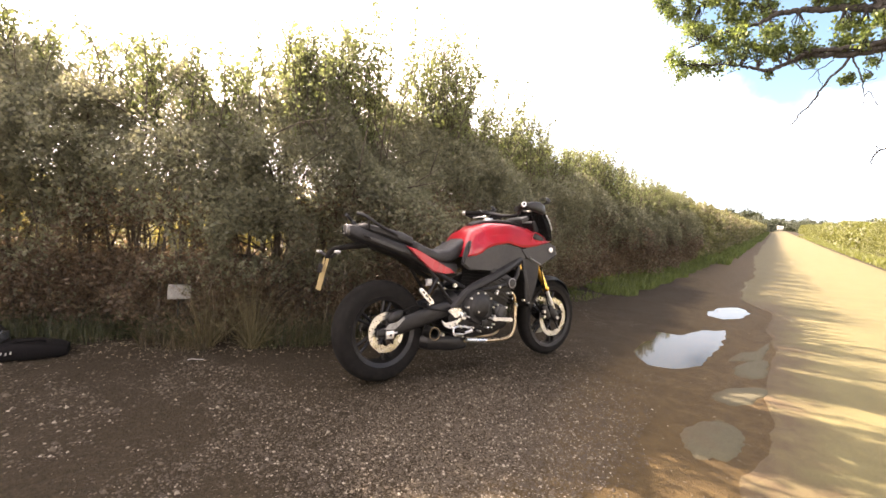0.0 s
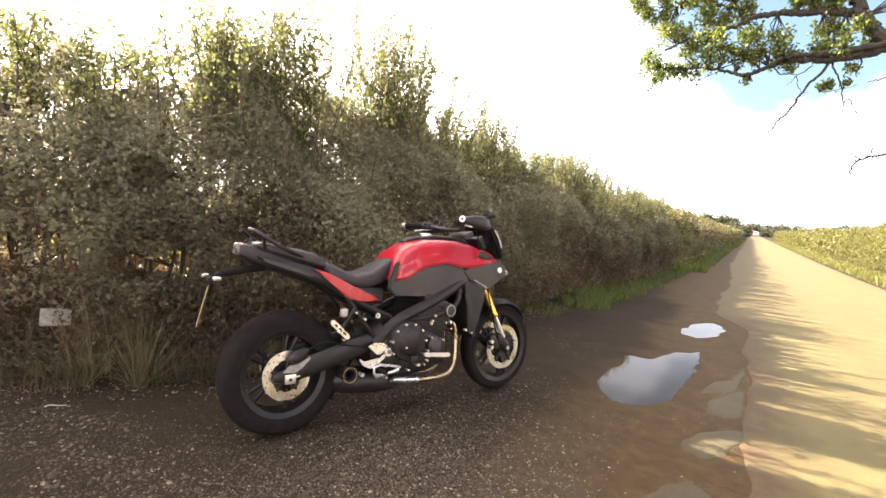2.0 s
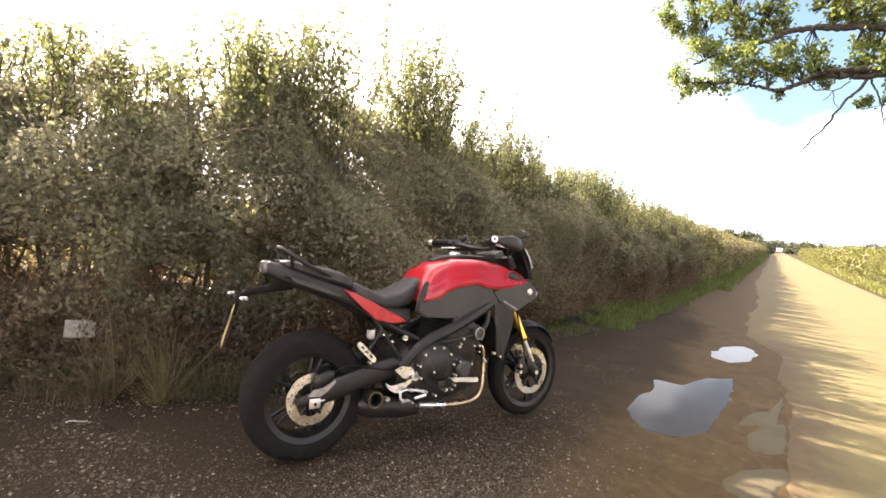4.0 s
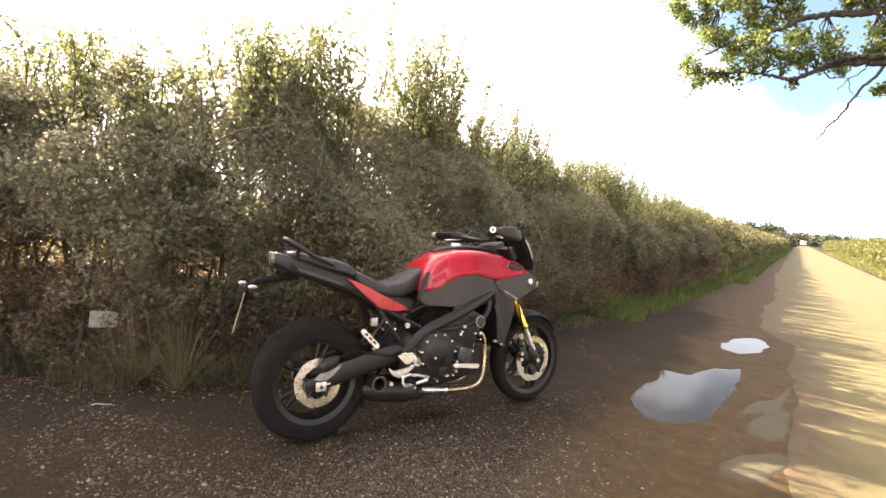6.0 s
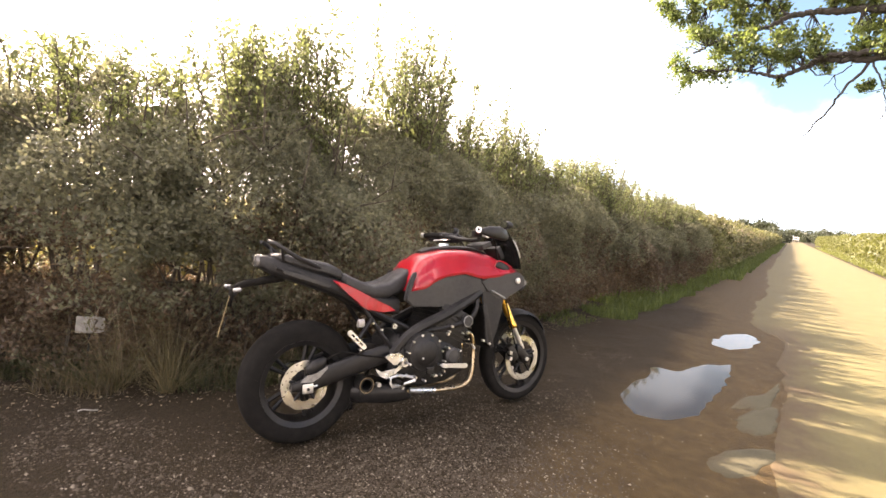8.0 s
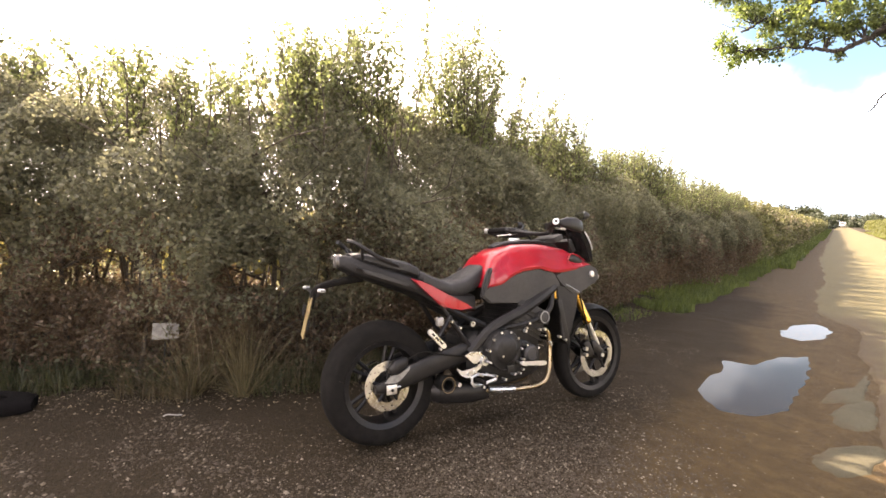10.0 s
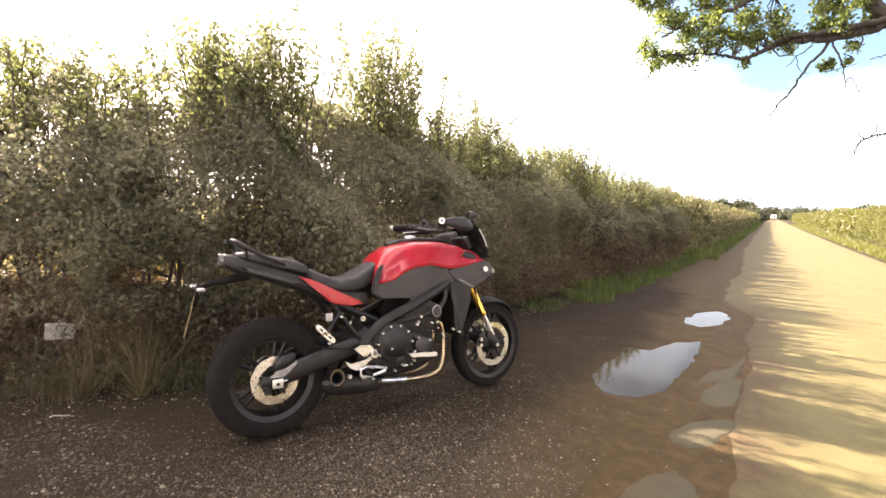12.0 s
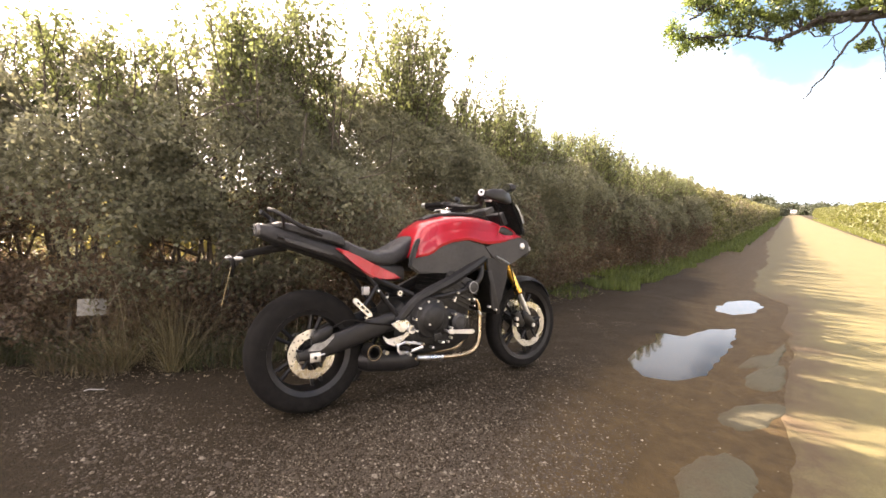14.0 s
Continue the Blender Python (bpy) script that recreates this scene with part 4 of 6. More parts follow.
# ---- oak reaching over the lane ----
def oak():
    t = thing("oak_tree", "old oak with a limb reaching over the lane", "tree", pose(0, 0, 0))
    r = np.random.default_rng(5)
    bm = bmesh.new()
    trunk = smooth_path([(6.6, 10.6, -0.2), (6.5, 10.6, 1.2), (6.35, 10.5, 2.8), (6.1, 10.3, 4.4), (6.2, 10.5, 6.2), (6.4, 10.8, 8.0)], 5)
    tube(bm, trunk, [0.46 - 0.33 * k / (len(trunk) - 1) for k in range(len(trunk))], 14)
    part("trunk", bm, M_OAKBARK, t, "thick furrowed grey-brown trunk")
    cs = []

    def limb(name, pts, r0, r1, twigs=0, leaf_from=0.3):
        bm = bmesh.new()
        path = smooth_path(pts, 7)
        n = len(path)
        path = [q + Vector(r.normal(0, 0.012, 3)) for q in path]
        tube(bm, path, [r0 + (r1 - r0) * (k / (n - 1)) ** 0.8 for k in range(n)], 8)
        for _ in range(twigs):
            f = r.uniform(leaf_from, 1.0)
            i = min(n - 2, int(f * (n - 1)))
            e = Vector(r.normal(0, 0.55, 3)) + Vector((0, 0, 0.15))
            clump(path[i] + e, 0.3, 120, path[i], bm)
        part(name, bm, M_OAKBARK, t)
        return path

    def clump(c, rad, leaves, root, bm):
        """Leaf rosettes round c on twigs that grow from root."""
        c = Vector(c)
        root = Vector(root)
        tips = 4 + int(rad * 26)
        for _ in range(tips):
            tip = c + Vector(r.normal(0, rad * 0.55, 3))
            tube(bm, [root, root.lerp(tip, 0.55) + Vector(r.normal(0, 0.04, 3)), tip], [0.012, 0.008, 0.003], 4, False)
            tight = r.uniform(0.04, 0.08) * min(1.0, 0.35 + rad * 5)
            for _k in range(int(leaves / tips)):
                cs.append(tuple(tip + Vector(r.normal(0, tight, 3))))

    lower = limb("limb", [(6.2, 10.3, 4.2), (4.2, 10.1, 4.5), (2.2, 9.8, 4.32), (0.9, 9.5, 4.12), (0.59, 9.5, 4.07), (0.37, 9.5, 4.04), (0.12, 9.5, 4.01), (-0.10, 9.5, 4.03), (-0.32, 9.5, 4.07), (-0.50, 9.5, 4.03), (-0.67, 9.5, 3.97), (-0.86, 9.5, 3.90), (-1.02, 9.5, 3.91), (-1.24, 9.5, 3.99), (-1.5, 9.5, 4.06), (-1.85, 9.5, 4.10), (-2.2, 9.5, 4.15)], 0.092, 0.010)
    limb("limb", [(0.9, 9.42, 4.14), (0.45, 9.42, 4.12), (0.12, 9.42, 4.08), (-0.15, 9.42, 4.10), (-0.40, 9.44, 4.09), (-0.55, 9.46, 4.02)], 0.05, 0.03)
    bough = limb("limb", [(6.2, 10.4, 4.9), (4.0, 10.0, 4.7), (2.2, 9.8, 4.3), (1.2, 9.6, 4.13), (0.78, 9.5, 4.2), (0.55, 9.5, 4.45), (0.38, 9.5, 4.80), (0.19, 9.5, 5.18), (0.0, 9.5, 5.7), (-0.4, 9.5, 6.3)], 0.14, 0.06)
    upper = limb("limb", [(0.46, 9.5, 4.62), (0.30, 9.5, 4.68), (0.09, 9.5, 4.73), (-0.24, 9.5, 4.77), (-0.59, 9.5, 4.80), (-0.86, 9.5, 4.81), (-1.02, 9.5, 4.74), (-1.25, 9.5, 4.66), (-1.45, 9.5, 4.64), (-1.73, 9.5, 4.61), (-1.98, 9.5, 4.52), (-2.17, 9.5, 4.45)], 0.075, 0.016)
    spray = limb("limb", [(-0.86, 9.5, 4.81), (-1.1, 9.55, 5.0), (-1.5, 9.6, 5.15), (-2.0, 9.6, 5.2), (-2.6, 9.6, 5.3)], 0.03, 0.006)
    high = limb("limb", [(0.19, 9.5, 5.18), (-0.1, 9.5, 5.0), (-0.4, 9.5, 5.1), (-0.62, 9.5, 5.06)], 0.03, 0.008)
    roots = lower + upper + bough + spray + high
    # leaf clumps along each limb: x, height, radius
    far_end = [(-2.74, 5.38, 0.19), (-2.56, 5.11, 0.14), (-2.28, 5.46, 0.22), (-2.03, 5.23, 0.22), (-2.29, 5.17, 0.18), (-2.12, 4.90, 0.16), (-1.81, 5.25, 0.12), (-1.46, 5.10, 0.21),
               (-1.56, 4.93, 0.17), (-1.28, 4.89, 0.14), (-1.08, 4.91, 0.14), (-1.03, 5.08, 0.13), (-1.25, 5.25, 0.08), (-2.08, 4.66, 0.13), (-1.92, 4.78, 0.14)]
    middle = [(-1.80, 4.46, 0.16), (-1.60, 4.54, 0.18), (-1.34, 4.42, 0.20), (-1.19, 4.22, 0.17), (-0.99, 4.43, 0.11), (-1.00, 4.25, 0.11), (-0.81, 4.50, 0.13), (-0.71, 4.31, 0.13),
              (-0.84, 4.13, 0.09), (-0.51, 4.47, 0.10), (-0.46, 4.29, 0.12), (-0.34, 4.19, 0.08), (-0.50, 4.12, 0.09), (-0.36, 3.96, 0.07)]
    low_spray = [(-2.46, 4.25, 0.10), (-2.30, 4.15, 0.12), (-2.18, 3.98, 0.11), (-2.06, 4.11, 0.10), (-1.87, 4.13, 0.10), (-1.66, 4.17, 0.12), (-1.42, 4.20, 0.13)]
    near_trunk = [(0.05, 4.57, 0.12), (0.04, 4.41, 0.12), (0.12, 4.24, 0.12), (0.0, 4.20, 0.09), (0.23, 4.43, 0.08), (0.45, 4.47, 0.12), (0.58, 4.25, 0.11), (0.25, 4.16, 0.08),
                  (-0.50, 5.22, 0.11), (-0.32, 5.10, 0.15), (-0.16, 5.16, 0.17), (0.0, 4.97, 0.16), (0.14, 4.87, 0.12), (-0.12, 4.88, 0.11), (-0.32, 4.91, 0.08)]
    hanging = [(-0.88, 3.82, 0.04), (0.42, 3.88, 0.05), (0.13, 3.62, 0.05), (0.18, 3.67, 0.04), (0.38, 3.66, 0.03)]
    above = [(-1.7, 5.75, 0.35), (-0.95, 5.75, 0.35), (-0.3, 5.75, 0.3), (0.3, 5.9, 0.35), (0.9, 4.85, 0.25), (1.4, 4.9, 0.4), (1.9, 5.2, 0.5), (1.3, 5.7, 0.5)]
    bm = bmesh.new()
    for x, z, rad in far_end + middle + low_spray + near_trunk + hanging + above:
        c = Vector((x, 9.5 + r.normal(0, 0.10), z))
        root = min(roots, key=lambda q: (q - c).length) if rad > 0.055 else c + Vector((0.03, 0, 0.06))
        clump(c, rad, int(2150 * rad), root, bm)
    part("twig", bm, M_OAKBARK, t)["kind"] = "stuff"
    limb("limb", [(6.3, 10.5, 6.0), (4.5, 11.0, 7.2), (2.6, 11.2, 7.6), (1.6, 11.0, 7.6)], 0.14, 0.02, 50, 0.2)
    limb("limb", [(6.2, 10.5, 5.5), (7.5, 9.2, 6.6), (8.6, 8.2, 7.2), (9.2, 7.0, 7.0)], 0.14, 0.02, 50, 0.2)
    limb("limb", [(6.4, 10.8, 7.6), (6.6, 11.8, 8.6), (6.2, 12.8, 9.2)], 0.12, 0.02, 50, 0.0)
    limb("limb", [(6.2, 10.4, 5.6), (5.2, 12.5, 6.5), (4.6, 14.5, 6.8)], 0.12, 0.02, 50, 0.2)
    # bare hanging twigs
    main_twigs = [([(0.14, 3.98), (0.09, 3.86), (0.0, 3.74), (-0.06, 3.69), (-0.13, 3.56), (-0.19, 3.45), (-0.24, 3.32), (-0.33, 3.2), (-0.41, 3.12), (-0.43, 3.03), (-0.51, 2.94)], 0.021),
                  ([(-0.43, 3.04), (-0.47, 3.02), (-0.50, 3.05)], 0.006),
                  ([(-0.06, 3.96), (-0.14, 3.86), (-0.23, 3.82), (-0.27, 3.74), (-0.34, 3.68)], 0.009),
                  ([(-0.23, 3.82), (-0.21, 3.70), (-0.18, 3.61), (-0.13, 3.56), (-0.04, 3.53)], 0.006),
                  ([(-0.52, 3.95), (-0.45, 3.86), (-0.36, 3.85), (-0.23, 3.83)], 0.011)]
    side_twigs = [([(0.18, 3.98), (0.21, 3.86), (0.28, 3.72), (0.33, 3.58), (0.35, 3.46), (0.38, 3.36)], 0.014),
                  ([(0.38, 3.36), (0.37, 3.22), (0.33, 3.15), (0.26, 3.11), (0.22, 3.03)], 0.007),
                  ([(0.38, 3.36), (0.42, 3.42), (0.50, 3.30), (0.53, 3.22), (0.60, 3.17), (0.66, 3.18)], 0.008),
                  ([(0.52, 3.24), (0.53, 3.18), (0.52, 3.11)], 0.006),
                  ([(0.10, 3.55), (0.2, 3.54), (0.33, 3.58), (0.40, 3.58), (0.5, 3.62)], 0.007),
                  ([(1.3, 4.2), (1.05, 3.82), (0.80, 3.69), (0.70, 3.66), (0.61, 3.64)], 0.012),
                  ([(0.50, 4.02), (0.51, 3.90), (0.47, 3.80), (0.48, 3.72)], 0.012)]
    low_twigs = [([(2.1, 4.36), (1.8, 3.36), (1.3, 2.75), (0.95, 2.60), (0.81, 2.58), (0.69, 2.54), (0.61, 2.48), (0.58, 2.40), (0.56, 2.35), (0.58, 2.30)], 0.019),
                 ([(0.67, 2.53), (0.61, 2.57), (0.57, 2.62), (0.53, 2.71)], 0.008),
                 ([(0.61, 2.49), (0.61, 2.57)], 0.007),
                 ([(0.72, 2.56), (0.76, 2.63), (0.77, 2.70), (0.81, 2.73), (0.79, 2.79), (0.76, 2.82)], 0.009),
                 ([(0.81, 2.73), (0.90, 2.73)], 0.007),
                 ([(0.79, 2.57), (0.79, 2.50), (0.77, 2.45)], 0.007),
                 ([(-1.22, 4.04), (-1.36, 3.95), (-1.50, 3.90)], 0.009),
                 ([(-2.11, 4.50), (-2.2, 4.54), (-2.33, 4.57), (-2.47, 4.65)], 0.007),
                 ([(-2.0, 4.82), (-2.2, 4.83), (-2.4, 4.82)], 0.005)]
    for pts, rad in main_twigs + side_twigs + low_twigs:
        bm = bmesh.new()
        path = smooth_path([(x, 9.5, z) for x, z in pts], 3)
        n = len(path)
        tube(bm, [q + Vector(r.normal(0, 0.006, 3)) for q in path], [rad * 1.1 * (1 - 0.6 * k / (n - 1)) for k in range(n)], 5)
        part("dead_twig", bm, M_OAKBARK, t, "bare dead hanging twig")
    v, f = leaf_soup(np.array(cs), 0.056, 0.35, 0.1, 0.72)
    soup("crown", v, f, M_OAK, t)["kind"] = "stuff"


oak()

# ---- distance ----
def far_tree(x, y, h, w, seed):
    t = thing("far_tree", "dark rounded tree at the end of the lane", "tree", pose(x + float(lane_bend(y)), y, float(lane_rise(y)) - 0.1), group="distant trees")
    r = np.random.default_rng(seed)
    bm = bmesh.new()
    tube(bm, [(0, 0, -0.2), (0.1, 0, h * 0.3), (0, 0.1, h * 0.7)], [h * 0.045, h * 0.035, h * 0.012], 8)
    for k in range(6):
        a = k * 1.05
        tube(bm, [(0, 0, h * (0.3 + 0.05 * k)), (math.cos(a) * w * 0.4, math.sin(a) * w * 0.4, h * (0.5 + 0.06 * k))], [h * 0.016, h * 0.005], 5)
    part("trunk", bm, M_OAKBARK, t)
    blobs = np.stack([r.normal(0, w * 0.3, 26), r.normal(0, w * 0.3, 26), h * (0.10 + 0.85 * r.random(26))], 1)
    c = np.repeat(blobs, 130, 0) + r.normal(0, w * 0.10, (3380, 3))
    v, f = leaf_soup(c, h * 0.13)
    soup("crown", v, f, M_FAR_TREE, t)["kind"] = "stuff"


for i, (x, y, h, w) in enumerate([(-16, 250, 8, 10), (-9, 228, 6.5, 8), (-5.5, 205, 4.5, 5), (-3.6, 178, 3.4, 4), (-3.2, 168, 3.0, 3.2), (0, 285, 5.5, 9), (6, 262, 5.0, 8), (11, 255, 5.2, 9), (17, 250, 4.6, 9), (8, 215, 3.4, 6), (24, 240, 5, 10), (33, 250, 6, 12), (-24, 240, 7, 10), (44, 260, 6, 13)]):
    far_tree(x, y, h, w, 500 + i)


def van():
    t = thing("van", "white van far down the lane", "van", pose(1.1 + float(lane_bend(248)), 248, float(lane_rise(248)) + 0.03))
    bm = bmesh.new()
    loft(bm, [(-1.02, 1.1, 2.3, 0.85), (-0.98, 1.1, 2.45, 0.95), (0.98, 1.1, 2.45, 0.95), (1.02, 1.1, 2.3, 0.85)], 16, 6)
    part("body", bm, M_WHITEP, t)
    bm = bmesh.new()
    box(bm, (0, -2.47, 1.55), (1.7, 0.06, 0.55), 0.02)
    part("windscreen", bm, M_GLASS_DARK, t)
    bm = bmesh.new()
    box(bm, (0, -2.49, 0.5), (1.95, 0.1, 0.25), 0.03)
    part("bumper", bm, M_BLACK, t)
    for x in (-0.8, 0.8):
        bm = bmesh.new()
        box(bm, (x, -2.48, 0.92), (0.3, 0.06, 0.2), 0.03)
        part("headlight", bm, M_CLEAR, t)
        for y in (-1.5, 1.5):
            bm = bmesh.new()
            tube(bm, [(x - 0.1, y, 0.31), (x + 0.1, y, 0.31)], 0.32, 16)
            part("wheel", bm, M_RUBBER, t)


van()

# ---- small things by the hedge ----
bm = bmesh.new()
box(bm, (0, 0, 0.25), (0.155, 0.016, 0.11), 0.005)
board = part("board", bm, M_BOARD)
board.matrix_world = pose(-4.0, 1.47, 0.115, -6, 3, 72)
tagged(board, "small weathered white board standing in dry grass", "board")
bm = bmesh.new()
box(bm, (0, 0.014, 0.02), (0.010, 0.010, 0.42), 0.003)
part("post", bm, M_OAKBARK, board)


def helmet(m):
    t = thing("helmet", "black motorcycle helmet with white markings on the ground", "helmet", m)
    bm = bmesh.new()
    loft(bm, [(-0.155, 0.16, 0.02, 0.03), (-0.145, 0.16, 0.07, 0.08), (-0.10, 0.155, 0.11, 0.125), (-0.03, 0.15, 0.128, 0.148), (0.05, 0.145, 0.125, 0.142), (0.11, 0.125, 0.105, 0.11), (0.15, 0.10, 0.07, 0.07), (0.165, 0.09, 0.03, 0.03)], 24, 2.2)
    part("shell", bm, M_FRAME, t)
    bm = bmesh.new()
    loft(bm, [(0.03, 0.17, 0.129, 0.055), (0.10, 0.165, 0.114, 0.052), (0.145, 0.16, 0.075, 0.04), (0.158, 0.16, 0.03, 0.02)], 24, 2.6)
    part("visor", bm, M_GLASS_DARK, t)
    bm = bmesh.new()
    box(bm, (0.0, -0.131, 0.235), (0.09, 0.01, 0.014), 0.003)
    part("marking", bm, M_WHITEP, t, "plain white bar")
    bm = bmesh.new()
    box(bm, (0.02, -0.133, 0.10), (0.05, 0.008, 0.012), 0.003)
    part("marking", bm, M_WHITEP, t, "plain white bar")


def kit_bag(m):
    t = thing("bag", "slumped black kit bag with white lettering bars", "bag", m)
    bm = bmesh.new()
    loft(bm, [(-0.26, 0.06, 0.06, 0.05), (-0.23, 0.075, 0.11, 0.075), (-0.1, 0.085, 0.135, 0.09), (0.05, 0.08, 0.13, 0.085), (0.18, 0.07, 0.12, 0.07), (0.24, 0.06, 0.08, 0.05)], 18, 3.2)
    for v in bm.verts:
        v.co += noise.noise_vector(v.co * 14) * 0.012
    part("body", bm, M_CLOTH, t)
    for k in range(4):
        bm = bmesh.new()
        box(bm, (-0.21 + k * 0.03, -0.134, 0.09 + 0.006 * (k % 2)), (0.011, 0.008, 0.026), 0.003, (0, 10, 0))
        part("bar", bm, M_BOARD, t)
    bm = bmesh.new()
    tube(bm, smooth_path([(-0.12, -0.05, 0.165), (-0.08, -0.08, 0.185), (0.04, -0.08, 0.185), (0.09, -0.05, 0.16)], 5), 0.011, 6)
    part("handle", bm, M_CLOTH, t)


kit_bag(pose(-4.08, 0.66, 0.022, 0, 0, 68) @ Matrix.Diagonal((0.72, 0.75, 0.66, 1)))
helmet(pose(-4.23, 0.45, 0.028, 0, 0, 60) @ Matrix.Scale(0.8, 4))

# ---- motorcycle ----
def ring_disc(bm, c, r0, r1, y, th, n=72, rows=7):
    """A brake disc about the y axis, with staggered holes through it and a wavy rim inside and out."""
    c = Vector(c)
    grids = []
    for side in (-th / 2, th / 2):
        g = []
        for k in range(n):
            a = 2 * math.pi * k / n
            hi = r1 * (1 + 0.010 * math.sin(a * 9))
            lo = r0 * (1 - 0.05 * max(0.0, math.sin(a * 9)))
            g.append([bm.verts.new(c + Vector((math.cos(a) * (lo + (hi - lo) * i / rows), y + side, math.sin(a) * (lo + (hi - lo) * i / rows)))) for i in range(rows + 1)])
        grids.append(g)
    gone = {(k, i) for k in range(n) for i in (1, 3, 5) if k % 6 == i - 1}
    for k in range(n):
        k2 = (k + 1) % n
        for i in range(rows):
            if (k, i) in gone:
                continue
            for g, flip in ((grids[0], False), (grids[1], True)):
                f = [g[k][i], g[k][i + 1], g[k2][i + 1], g[k2][i]]
                bm.faces.new(f[::-1] if flip else f)
            for (kk, ii), (a, b) in (((k, i - 1), ((k, i), (k2, i))), ((k, i + 1), ((k, i + 1), (k2, i + 1))), (((k - 1) % n, i), ((k, i), (k, i + 1))), ((k2, i), ((k2, i), (k2, i + 1)))):
                if ii < 0 or ii >= rows or (kk, ii) in gone:
                    bm.faces.new((grids[0][a[0]][a[1]], grids[0][b[0]][b[1]], grids[1][b[0]][b[1]], grids[1][a[0]][a[1]]))
    return bm


def tyre_profile(R, w, rim):
    pts = []
    for k in range(13):
        a = math.pi * k / 12
        pts.append((rim + (R - rim) * math.sin(a) ** 0.62, -math.cos(a) * w / 2 * (0.80 + 0.20 * math.sin(a))))
    return pts


def build_wheel(bike, c, R, w, discs, disc_r0, disc_r1):
    rim = R - w * 0.52 if w < 0.15 else R - 0.10
    bm = lathe(bmesh.new(), tyre_profile(R, w, rim), c, 56)
    tyre = part("tyre", bm, M_RUBBER, bike, "worn black rubber tyre")
    bm = lathe(bmesh.new(), [(rim + 0.004, -w * 0.42), (rim + 0.004, w * 0.42), (rim - 0.022, w * 0.36), (rim - 0.03, 0), (rim - 0.022, -w * 0.36)], c, 48)
    part("rim", bm, M_FRAME, tyre)
    for k in range(10):
        a = 2 * math.pi * (k // 2) / 5 + (0.14 if k % 2 else -0.14)
        bm = bmesh.new()
        cx, cz = math.cos(a), math.sin(a)
        tube(bm, [(c[0] + cx * 0.04, 0, c[2] + cz * 0.04), (c[0] + cx * rim * 0.55, 0, c[2] + cz * rim * 0.55), (c[0] + math.cos(a * 1.0) * (rim - 0.01), 0, c[2] + math.sin(a) * (rim - 0.01))], [0.014, 0.011, 0.013], 6)
        part("spoke", bm, M_FRAME, tyre)
    bm = tube(bmesh.new(), [(c[0], -0.075, c[2]), (c[0], 0.075, c[2])], 0.045, 20)
    part("hub", bm, M_FRAME, tyre)
    for y in discs:
        bm = ring_disc(bmesh.new(), c, disc_r0, disc_r1, y, 0.005)
        part("brake_disc", bm, M_STEEL, tyre, "perforated steel brake disc")
        for k in range(5):
            bm = bmesh.new()
            a = 2 * math.pi * k / 5 + 0.3
            tube(bm, [(c[0] + math.cos(a) * 0.035, y, c[2] + math.sin(a) * 0.035), (c[0] + math.cos(a) * (disc_r0 + 0.006), y, c[2] + math.sin(a) * (disc_r0 + 0.006))], 0.008, 6)
            part("carrier_arm", bm, M_FRAME, tyre)
    return tyre


bare_part = part


